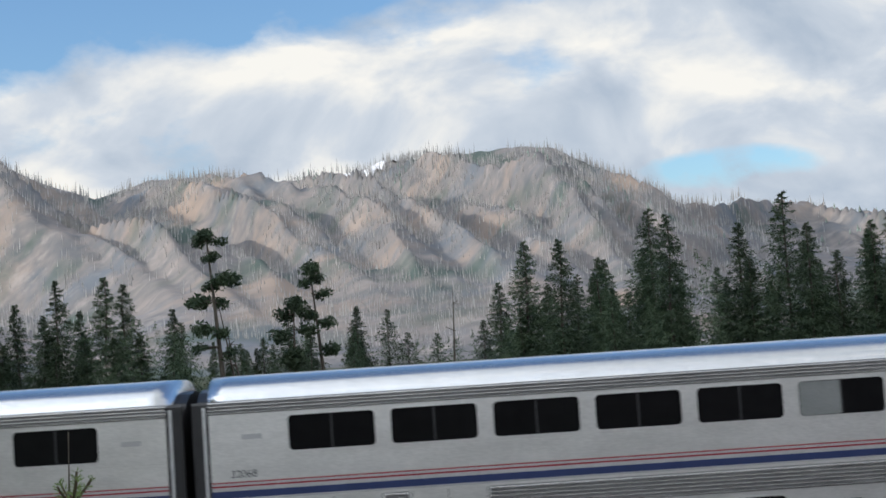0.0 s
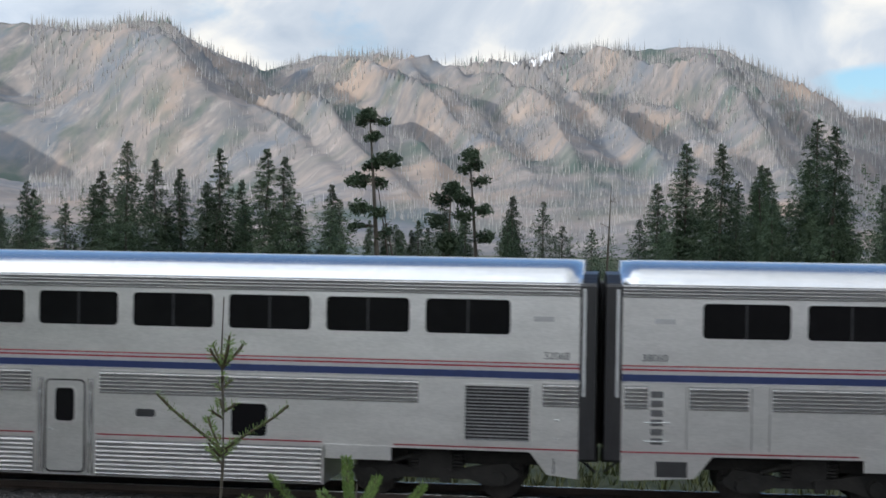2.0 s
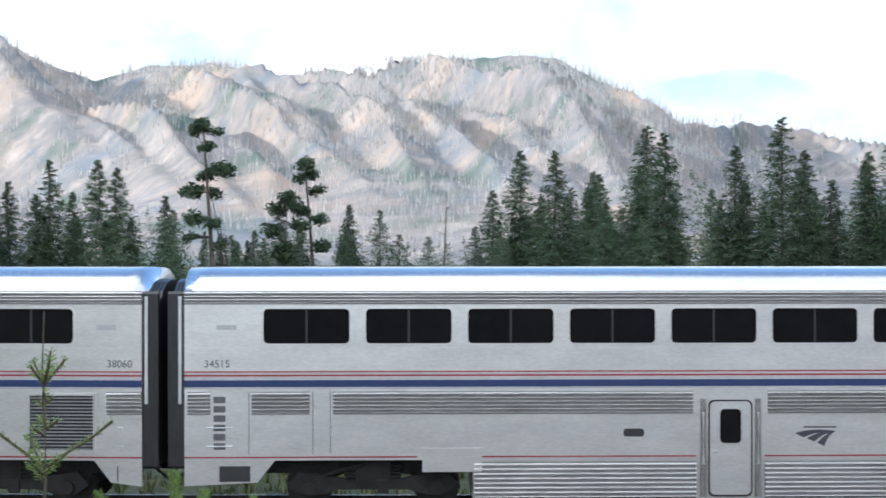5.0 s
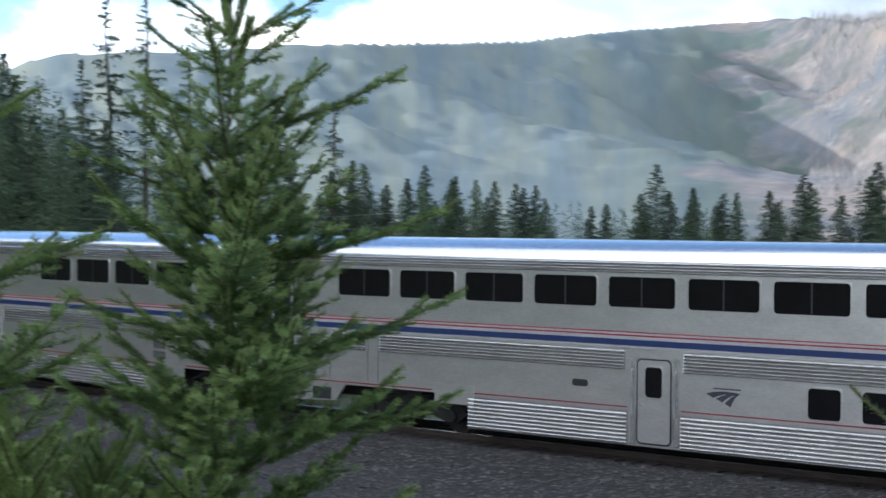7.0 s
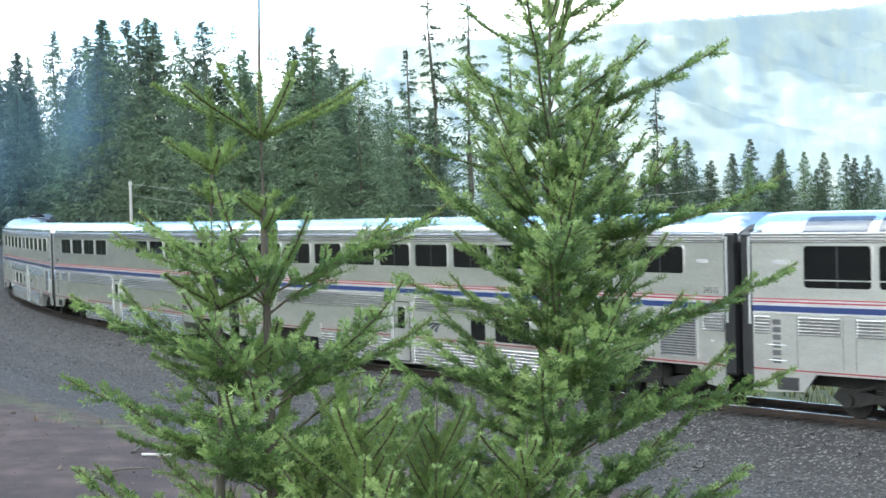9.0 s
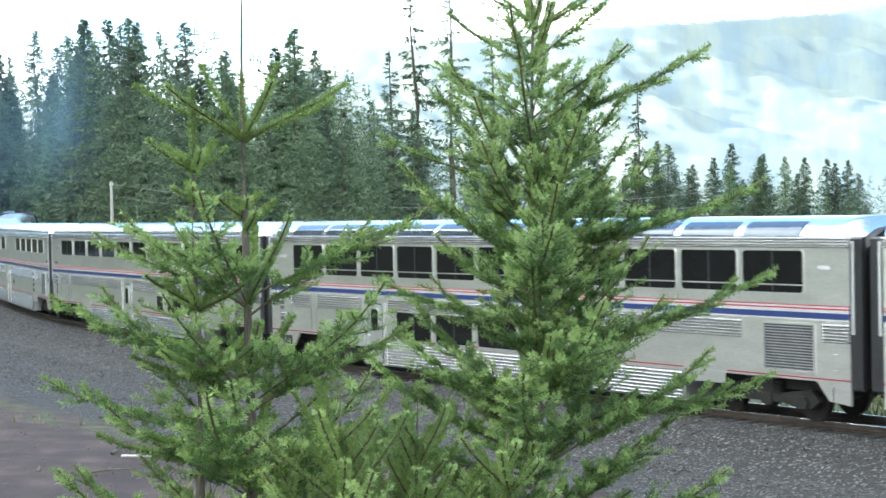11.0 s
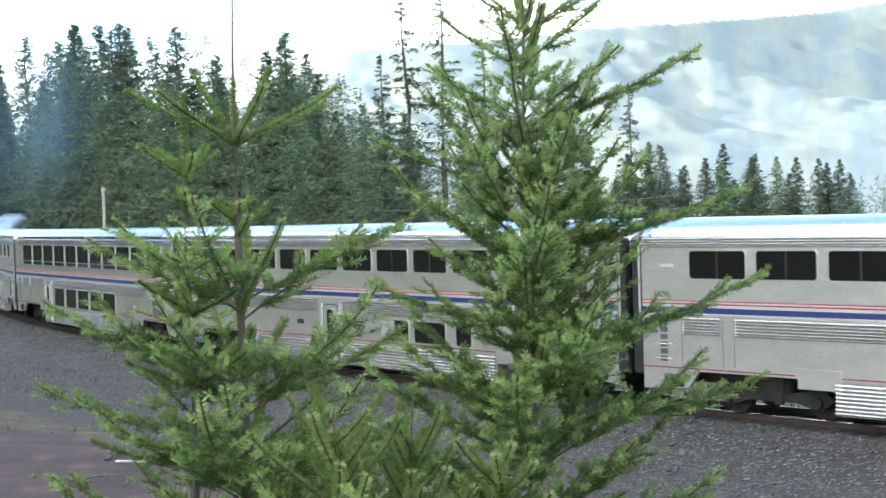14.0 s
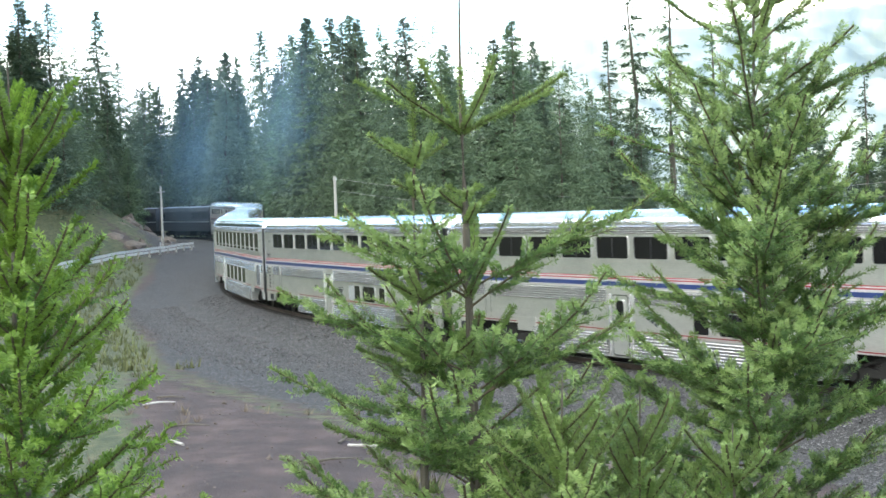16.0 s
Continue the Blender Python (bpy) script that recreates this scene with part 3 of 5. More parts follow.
    for c, wd, dr in ((2.45, .9, 12), (1.5, .6, 4), (4.2, .7, 22), (4.9, .4, 18), (.85, .4, 10), (3.3, .5, 20)):
        k0 = len(V)
        for u in range(7):
            for v in range(4):
                aa = np.array([c + wd * (u / 6 - .5) * (1.15 - .4 * math.sin(u * 2.1 + c))])
                rr = ridge_radius(aa) - 100 - 1.5 * dr - (v / 3) * 85 * (.35 + .65 * math.sin(math.pi * (u + .6) / 7.2)) - 22 * math.sin(u * 2.3 + c * 5)
                zz = mountain_z(aa, rr)[0] + 3
                V.append((-math.sin(radians(aa[0])) * rr[0], math.cos(radians(aa[0])) * rr[0], zz))
        F += [(k0 + u * 4 + v, k0 + u * 4 + v + 1, k0 + u * 4 + v + 5, k0 + u * 4 + v + 4) for u in range(6) for v in range(3)]
    tagged(new("snow_patches", mesh("snow_patches", V, F, snow)), "white patches of old snow below the summit ridge", "snow", kind="stuff")


build_mountains()


# ---------------------------------------------------------------- railway line
def build_track():
    track = tagged(new("railway_track"), "single line of rusty rails on timber sleepers in grey ballast", "railway track", kind="structure")
    for side in (-.755, .755):
        for name, mat, prof in (("rail", RAIL, [(-.07, -.17), (.07, -.17), (.07, -.155), (.012, -.13), (.012, -.04), (.035, -.03), (.035, -.004), (-.035, -.004), (-.035, -.03), (-.012, -.04), (-.012, -.13), (-.07, -.155)]),
                                ("rail_head", RAILTOP, [(-.03, -.003), (.03, -.003), (.026, .004), (-.026, .004)])):
            V, F, n = [], [], len(prof)
            st = np.arange(-200, 328, 2.0)
            for s in st:
                x, y, h = on_track(s)
                for o, z in prof:
                    V.append((x - (side + o) * math.sin(h), y - (side + o) * math.cos(h), z + grade(s)))
            for i in range(len(st) - 1):
                F += [(i * n + k, i * n + (k + 1) % n, (i + 1) * n + (k + 1) % n, (i + 1) * n + k) for k in range(n)]
            part(name, mesh(name, V, F, mat), track, "worn bright running surface" if name == "rail_head" else "")
    return track


track = build_track()


# ---------------------------------------------------------------- the train
L = 25.91
SEAM0, SPEED, GAIN = 3.761, 10.717, .0569
PITCH, WIN = 2.05, 1.72


def seam(t, k):
    return SEAM0 + SPEED * t + .5 * GAIN * (t - 8) ** 2 - k * L


def pane_pair(car, x0, x1, z0, z1, side, blind=None, mull=True, r=.09):
    y = 1.52 * side
    a, b = sorted((y - .0 * side, y + .006 * side))
    w = part("window", Shape().slab(rounded(x0, x1, z0, z1, r), a, b).mesh("pane", GLASS), car)
    a, b = sorted((y - .01 * side, y + .022 * side))
    part("window_frame", Shape().ring(rounded(x0 - .035, x1 + .035, z0 - .05, z1 + .035, r + .03), rounded(x0, x1, z0, z1, r), a, b).mesh("window_frame", STEEL), w)
    if mull:
        m = (x0 + x1) / 2
        a, b = sorted((y, y + .012 * side))
        part("mullion", Shape().box(m - .02, m + .02, a, b, z0, z1).mesh("mullion", RUBBER), w)
    if blind:
        a, b = sorted((y, y + .009 * side))
        part("curtain", Shape().slab(rounded(blind[0], blind[1], z0 + .01, z1 - .01, .07), a, b).mesh("curtain", BLIND), w, "drawn grey curtain")
    return w


def fluted(car, name, x0, x1, z0, z1, n, side, proud=.024):
    """A panel of raised horizontal ribs; dark reflections are painted into the grooves between them."""
    y, V, F = 1.52 * side, [], []
    step = (z1 - z0) / n
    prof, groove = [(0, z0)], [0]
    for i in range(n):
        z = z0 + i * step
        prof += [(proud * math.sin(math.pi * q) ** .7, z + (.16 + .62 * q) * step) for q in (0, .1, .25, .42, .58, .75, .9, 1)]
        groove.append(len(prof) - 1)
    prof += [(0, z1)]
    for x in (x0, x1):
        V += [(x, y + (p + .003) * side, z) for p, z in prof]
    m = len(prof)
    F = [(i, i + 1, m + i + 1, m + i) if side > 0 else (m + i, m + i + 1, i + 1, i) for i in range(m - 1)]
    F += [tuple(range(m)), tuple(range(m, 2 * m))]
    me = mesh(name, V, F, FLUTED)
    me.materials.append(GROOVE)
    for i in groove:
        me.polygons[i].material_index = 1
    return part(name, me, car)


def strip(car, name, mat, x0, x1, z0, z1, side, proud=.006):
    a, b = sorted((1.52 * side, (1.52 + proud) * side))
    return part(name, Shape().box(x0, x1, a, b, z0, z1).mesh(name, mat), car)


def louvre(car, x0, x1, z0, z1, n, side, dark=True):
    y = 1.52 * side
    a, b = sorted((y, y + .008 * side))
    g = part("ventilation_grille", Shape().box(x0, x1, a, b, z0, z1).mesh("grille_back", RUBBER if dark else STEEL), car)
    a, b = sorted((y, y + .03 * side))
    part("grille_frame", Shape().ring([(x0 - .05, z0 - .05), (x1 + .05, z0 - .05), (x1 + .05, z1 + .05), (x0 - .05, z1 + .05)], [(x0, z0), (x1, z0), (x1, z1), (x0, z1)], a, b).mesh("grille_frame", STEEL), g)
    s, st = Shape(), (z1 - z0) / n
    for i in range(n):
        z = z0 + i * st
        s.add([(x0, y + .006 * side, z + .55 * st), (x1, y + .006 * side, z + .55 * st), (x1, y + .034 * side, z + .1 * st), (x0, y + .034 * side, z + .1 * st),
               (x0, y + .006 * side, z + .35 * st), (x1, y + .006 * side, z + .35 * st)], [(0, 1, 2, 3), (3, 2, 5, 4)])
    part("slats", s.mesh("slats", SLAT), g)["kind"] = "stuff"


def emblem(car, x, side):
    """Three swept bars."""
    y = 1.52 * side
    a, b = sorted((y, y + .006 * side))
    e = part("emblem", Shape().box(x + .20, x + .86, a, b, 1.685, 1.715).mesh("emblem", INK), car, "dark swept-bar emblem")
    for o in ((.02, 1.58, .20, 1.49), (.26, 1.475, .42, 1.405), (.48, 1.385, .62, 1.31)):
        top, low = [], []
        for k in range(6):
            u = k / 5
            bow = .055 * math.sin(math.pi * u) * (1 - u * .3)
            top.append((x + o[0] + (.86 - o[0]) * u, o[1] + (1.62 - o[1]) * u + bow))
            low.append((x + o[2] + (.80 - o[2]) * u, o[3] + (1.585 - o[3]) * u + bow))
        part("emblem_bar", Shape().slab(low + top[::-1], a, b).mesh("emblem_bar", INK), e)


def lettering(text, size, at, parent, mat):
    cu = bpy.data.curves.new("lettering", "FONT")
    cu.body, cu.size, cu.extrude, cu.align_x = text, size, .002, "CENTER"
    cu.materials.append(mat)
    ob = new("lettering", cu)
    ob.parent = parent
    ob.matrix_basis = at


def door(car, x0, x1, side):
    y = 1.52 * side
    a, b = sorted((y + .001 * side, y + .012 * side))
    d = part("door", Shape().slab(rounded(x0, x1, .34, 2.22, .10), a, b).mesh("door", STEEL), car, "brushed steel entrance door")
    a, b = sorted((y, y + .008 * side))
    part("door_seal", Shape().ring(rounded(x0 - .035, x1 + .035, .30, 2.255, .12), rounded(x0 - .002, x1 + .002, .338, 2.222, .10), a, b).mesh("door_seal", SEAL), d)
    a, b = sorted((y + .012 * side, y + .020 * side))
    part("door_window", Shape().slab(rounded(x0 + .2, x1 - .2, 1.38, 2.07, .09), a, b).mesh("door_window", GLASS), d)
    a, b = sorted((y + .010 * side, y + .032 * side))
    part("window_frame", Shape().ring(rounded(x0 + .165, x1 - .165, 1.345, 2.105, .12), rounded(x0 + .2, x1 - .2, 1.38, 2.07, .09), a, b).mesh("window_frame", STEEL), d)
    for x in (x0 - .2, x1 + .08):
        s = Shape()
        for i in range(3):
            xx = x + i * .045
            s.add([(xx, y, .3), (xx + .022, y + .03 * side, .3), (xx + .045, y, .3), (xx, y, 2.28), (xx + .022, y + .03 * side, 2.28), (xx + .045, y, 2.28)], [(0, 1, 4, 3), (1, 2, 5, 4)])
        part("fluted_jamb", s.mesh("fluted_jamb", FLUTED), car)
        xh = x + .06
        h = Shape().path([(xh, y, .95), (xh, y + .07 * side, .97), (xh, y + .07 * side, 1.98), (xh, y, 2.0)], [.016] * 4, 6)
        part("grab_rail", h.mesh("grab_rail", GALV), car)
    a, b = sorted((y, y + .05 * side))
    part("door_handle", Shape().box(x0 + .05, x0 + .14, a, b, 1.18, 1.22).mesh("door_handle", GALV), d)


def bogie(car, xc):
    f = Shape()
    for s in (-1, 1):
        y0, y1 = sorted((1.02 * s, 1.17 * s))
        f.slab([(xc - 1.75, .52), (xc - 1.45, .30), (xc - 1.1, .30), (xc - .7, .42), (xc + .7, .42), (xc + 1.1, .30), (xc + 1.45, .30), (xc + 1.75, .52), (xc + 1.5, .78), (xc + .9, .70), (xc + .5, .62), (xc - .5, .62), (xc - .9, .70), (xc - 1.5, .78)], y0, y1)
        for dx in (-1.3, 1.3):
            f.tube((xc + dx, 1.0 * s, .46), (xc + dx, 1.27 * s, .46), .17, .15, 10)
        for dx in (-.45, .45):
            for i in range(5):
                f.tube((xc + dx, 1.1 * s, .60 + i * .07), (xc + dx, 1.1 * s, .64 + i * .07), .13, .13, 8)
        f.tube((xc - .95, 1.2 * s, .72), (xc - .15, 1.2 * s, .95), .045, .045, 8)
        f.box(xc + .1, xc + .32, min(1.16 * s, 1.24 * s), max(1.16 * s, 1.24 * s), .35, .62)
    f.box(xc - .35, xc + .35, -1.2, 1.2, .55, 1.02)
    f.box(xc - 1.7, xc - 1.6, -1.1, 1.1, .45, .62)
    f.box(xc + 1.6, xc + 1.7, -1.1, 1.1, .45, .62)
    b = part("bogie", f.mesh("bogie", BOGIE), car, "sooty black cast-steel bogie")
    wheels = []
    for dx in (-1.3, 1.3):
        w = Shape()
        w.tube((0, -1.0, 0), (0, 1.0, 0), .08, .08, 8)
        for s in (-1, 1):
            w.tube((0, .69 * s, 0), (0, .82 * s, 0), .457, .457, 22)
            w.tube((0, .66 * s, 0), (0, .69 * s, 0), .485, .485, 22)
            w.tube((0, .82 * s, 0), (0, .86 * s, 0), .19, .16, 10)
        wheels.append(part("wheelset", w.mesh("wheelset", WHEELM), b, "", Matrix.Translation((xc + dx, 0, .457))))
    return wheels


def hull_section(z0, top=4.93):
    pts = [(-1.52, z0), (-1.52, 4.22)]
    for i in range(0, 19):
        a = math.pi - math.pi * i / 18
        c, s = math.cos(a), math.sin(a)
        pts.append((1.52 * math.copysign(abs(c) ** .72, c), 4.28 + (top - 4.28) * abs(s) ** .86))
    pts += [(1.52, 4.22), (1.52, z0)]
    return pts


WHEELS = []


def superliner(label, number, uppers, lowers, doors, logo, plate, rungs, grille, lounge=False, blind=None, plain=((1.05, 1.22), (2.5, 2.85)), joints=(1.22, 2.5, 2.85)):
    car = tagged(new("passenger_car"), label, "train car", "cars of the train")
    x0, x1, mid = .36, L - .36, L / 2

    def at(x):
        return x - mid + (.42 if 1.2 < x < L - 1.2 else .2 if x < 1.2 and x > .5 else 0)

    body = Shape().prism(hull_section(1.06)[:2] + [(-1.52, 4.30), (1.52, 4.30)] + hull_section(1.06)[-2:], at(x0), at(x1))
    part("body", body.mesh("body", STEEL), car)
    sec = [p for p in hull_section(1.06) if p[1] >= 4.25]
    xs = [at(x0), at(x0) + .35, at(x1) - .35, at(x1)]
    V, n = [], len(sec)
    for i, x in enumerate(xs):
        k = (.985 if i in (0, 3) else 1)
        V += [(x, y * (1.0 if z < 4.4 else (.98 if k < 1 else 1)), 4.28 + (z - 4.28) * k) for y, z in sec]
    F = [(i * n + j, i * n + j + 1, (i + 1) * n + j + 1, (i + 1) * n + j) for i in range(3) for j in range(n - 1)] + [tuple(range(n - 1, -1, -1)), tuple(range(3 * n, 4 * n))]
    part("roof", mesh("roof", V, F, ROOF, True), car, "bright polished curved steel roof")
    skirt = Shape().box(at(5.72), at(19.95), -1.5, 1.5, .25, 1.06)
    part("skirt", skirt.mesh("skirt", STEEL), car)
    part("underframe", Shape().box(at(.6), at(L - .6), -.9, .9, .72, 1.05).mesh("underframe", BOGIE), car)
    for a, b in ((x0, 1.75), (L - 1.75, x1)):
        for s in (-1, 1):
            e = Shape()
            ya, yb = sorted((1.44 * s, 1.518 * s))
            inner, outer = (a, b) if a < 5 else (b, a)
            e.slab([(at(inner), 1.06), (at(outer), 1.06), (at(outer - .35 * (1 if a < 5 else -1)), .62), (at(inner), .55)][::1 if a < 5 else -1], ya, yb)
            part("end_skirt", e.mesh("end_skirt", STEEL), car)
        for side in (-1, 1):
            s = Shape()
            ya, yb = sorted((1.519 * side, 1.53 * side))
            c = (a + b) / 2
            s.box(at(c - .2), at(c + .2), ya, yb, .64, .95)
            part("step_opening", s.mesh("step_opening", RUBBER), car, "dark step opening")
    for xe, sg in ((x0, -1), (x1, 1)):
        g = Shape()
        for i in range(4):
            xa, xb = sorted((at(xe) + sg * .075 * i, at(xe) + sg * (.075 * i + .06)))
            w = 1.30 - .02 * (i % 2)
            arch = [(-w, .95), (-w, 3.9)] + [(w * math.cos(math.pi - math.pi * k / 8), 3.9 + .78 * math.sin(math.pi * k / 8)) for k in range(9)] + [(w, 3.9), (w, .95)]
            g.prism(arch, xa, xb)
        d = part("diaphragm", g.mesh("diaphragm", SEAL), car, "dark folded rubber gangway diaphragm")
        for s in (-1, 1):
            p = Shape()
            xa, xb = sorted((at(xe), at(xe) + sg * .33))
            ya, yb = sorted((1.33 * s, 1.50 * s))
            p.box(xa, xb, ya, yb, .9, 4.45, .05)
            part("gangway_shroud", p.mesh("gangway_shroud", SEAL), d)
            ya, yb = sorted((1.49 * s, 1.525 * s))
            part("edge_post", Shape().box(*sorted((at(xe) + sg * .06, at(xe) + sg * .12)), ya, yb, 2.2, 4.35, .01).mesh("edge_post", GALV), d, "pale grey upright edge of the gangway")
        part("coupler", Shape().box(*sorted((at(xe), at(xe) + sg * .34)), -.16, .16, .72, 1.0).mesh("coupler", BOGIE), car)
        part("air_hose", Shape().tube((at(xe), -.5, .8), (at(xe) + sg * .3, -.45, .55), .03, .03, 6).mesh("air_hose", RUBBER), car)
    for side in (-1, 1):
        fluted(car, "letterboard_ribs", at(x0), at(x1), 4.19, 4.46, 4, side, .045)
        strip(car, "red_stripe", RED, at(x0), at(x1), 2.825, 2.853, side)
        strip(car, "white_stripe", WHITE, at(x0), at(x1), 2.785, 2.822, side)
        strip(car, "red_stripe", RED, at(x0), at(x1), 2.745, 2.782, side)
        strip(car, "white_stripe", WHITE, at(x0), at(x1), 2.675, 2.742, side)
        strip(car, "blue_stripe", BLUE, at(x0), at(x1), 2.53, 2.672, side)
        strip(car, "white_stripe", WHITE, at(x0), at(x1), 2.49, 2.527, side)
        segs, prev = [], x0
        for a, b in sorted([(d - .28, e + .28) for d, e in doors] + [(p, q) for p, q in rungs] + list(plain) + [(21.95, grille[1] + .2)]):
            if a - prev > .3:
                segs.append((prev + .06, a - .06))
            prev = b
        segs.append((prev + .06, x1))
        for a, b in segs:
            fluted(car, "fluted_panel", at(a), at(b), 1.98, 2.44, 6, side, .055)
        prev = 5.75
        for a, b in [(d - .28, e + .28) for d, e in doors] + [(19.9, 19.9)]:
            if a - prev > .2:
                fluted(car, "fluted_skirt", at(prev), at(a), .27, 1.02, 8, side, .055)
                strip(car, "red_stripe", RED, at(prev), at(a), 1.11, 1.14, side)
            prev = b
        strip(car, "red_stripe", RED, at(x0), at(4.6), 1.11, 1.14, side)
        strip(car, "red_stripe", RED, at(21.4), at(x1), 1.11, 1.14, side)
        strip(car, "belt_moulding", STEEL, at(x0), at(x1), 3.29, 3.32, side, .014)
        strip(car, "access_cover", STEEL, at(4.7), at(5.9), .82, 1.3, side, .02)
        strip(car, "access_cover", STEEL, at(19.98), at(21.35), .80, 1.09, side, .02)
        for i in uppers:
            a = 1.52 + PITCH * i
            if lounge:
                pane_pair(car, at(a - .06), at(a + WIN + .06), 3.12, 4.12, side)
            else:
                m = a + WIN / 2
                pane_pair(car, at(a), at(a + WIN), 3.405, 4.10, side, blind=(at(a + .02), at(m)) if blind == i else None)
        for a, b in lowers:
            z0, z1 = (1.14, 2.02) if lounge else (1.2, 1.86)
            pane_pair(car, at(a), at(b), z0, z1, side, mull=b - a > 1, blind=(at(a + .02), at(a + .85)) if blind == ("low", a) else None)
        for a, b in doors:
            door(car, at(a), at(b), side)
        if logo:
            emblem(car, at(logo), side)
        if plate:
            a, b = sorted((1.52 * side, 1.545 * side))
            part("destination_sign", Shape().slab(rounded(at(plate), at(plate + .42), 1.52, 1.68, .06), a, b).mesh("destination_sign", RUBBER), car)
        for a, b in rungs:
            n = 4 if b - a > .3 else 6
            for i in range(n):
                z = 1.28 + i * (1.12 / n)
                ya, yb = sorted((1.52 * side, 1.53 * side))
                part("step_recess", Shape().slab(rounded(at(a), at(b), z, z + .78 / n, .015, 2), ya, yb).mesh("step_recess", SLAT), car)
        louvre(car, at(grille[0]), at(grille[1]), 1.27, 2.36, 16, side)
        for px in joints:
            strip(car, "panel_joint", SEAL, at(px), at(px) + .012, 1.2, 2.44, side, .004)
        for px in (x0 + .25, L - 1.25):
            for z in (1.35, 1.72):
                h = Shape().path([(at(px), 1.5 * side, z), (at(px) + .01, 1.56 * side, z), (at(px + .5) - .01, 1.56 * side, z), (at(px + .5), 1.5 * side, z)], [.012] * 4, 6)
                part("grab_rail", h.mesh("grab_rail", GALV), car)
        if number:
            rz = 0 if side < 0 else 180
            for px in ((x0 + .45, x1 - .45) if side < 0 else (x1 - .45, x0 + .45)):
                lettering(number, .21, pose(at(px), 1.526 * side, 2.93, 90, 0, rz), car, INK)
        for px in (1.2, L - 1.5):
            strip(car, "blank_name_plate", WHITE, at(px) - .2, at(px) + .2, 3.68, 3.78, side, .005)
    if lounge:
        for side in (-1, 1):
            for i in range(11):
                a = 1.42 + PITCH * i
                V = []
                for x in (at(a), at(a + 1.78)):
                    for z in np.linspace(4.46, 4.80, 6):
                        s_ = ((z - 4.28) / .65) ** (1 / .86)
                        c_ = math.sqrt(max(0, 1 - s_ * s_)) ** .72
                        V.append((x, side * (1.52 * c_ + .012), z + .01))
                part("roof_window", mesh("roof_window", V, [(j, j + 1, 7 + j, 6 + j) for j in range(5)], ROOFGLASS, True), car, "curved sky-blue tinted roof pane")
    for xc in (3.7, L - 3.7):
        WHEELS.extend(bogie(car, at(xc)))
    return car


CARS = {}
full = range(11)
CARS[-1] = superliner("silver double-deck sleeping car with red, white and blue stripes", "", [0, 1, 2, 3, 4, 6, 7, 8, 9, 10], [(7.65, 9.3), (15.8, 17.45)], [(10.4, 11.3)], 12.1, 8.8, [(.74, .98)], (22.85, 24.15))
CARS[0] = superliner("silver double-deck coach with one window curtain drawn", "32068", full, [(6.6, 7.3), (7.68, 9.3), (9.72, 11.36), (18.0, 18.75)], [(14.0, 14.82)], 12.02, 15.95, [(.74, 1.04)], (22.85, 24.15), blind=5, plain=((1.1, 3.3), (3.9, 5.4)), joints=(1.36, 2.35, 3.3, 3.9, 4.62, 5.4))
CARS[1] = superliner("silver double-deck dining car with a blank wall amidships", "38060", [0, 1, 2, 3, 6, 7, 8, 9, 10], [], [(10.42, 11.28)], 12.15, 0, [(.74, .98), (19.85, 20.42)], (22.85, 24.15))
CARS[2] = superliner("silver double-deck coach with a full row of upper windows", "34515", full, [(14.62, 15.35), (15.82, 17.45), (18.0, 18.75)], [(10.5, 11.33)], 12.2, 8.75, [(.74, .98)], (22.85, 24.15))
CARS[3] = superliner("silver lounge car with tall windows and curved roof panes", "", full, [(7.5, 9.3), (9.55, 11.35), (11.6, 13.4), (13.65, 15.45), (15.7, 17.5)], [(5.9, 6.7)], 0, 0, [(.74, .98)], (22.6, 24.1), lounge=True)
CARS[4] = superliner("silver double-deck coach with a lower curtain drawn", "34097", full, [(13.9, 15.5), (15.82, 17.45), (18.0, 18.75)], [(10.5, 11.33)], 12.2, 8.75, [(.74, .98)], (22.85, 24.15), blind=("low", 13.9))
CARS[5] = superliner("silver double-deck coach near the rear of the train", "34096", full, [(14.62, 15.35), (15.82, 17.45), (18.0, 18.75)], [(10.5, 11.33)], 12.2, 8.75, [(.74, .98)], (22.85, 24.15))
CARS[6] = superliner("silver double-deck sleeping car at the rear of the train", "", [0, 1, 2, 3, 4, 6, 7, 8, 9, 10], [(7.65, 9.3), (15.8, 17.45)], [(10.4, 11.3)], 12.1, 8.8, [(.74, .98)], (22.85, 24.15))


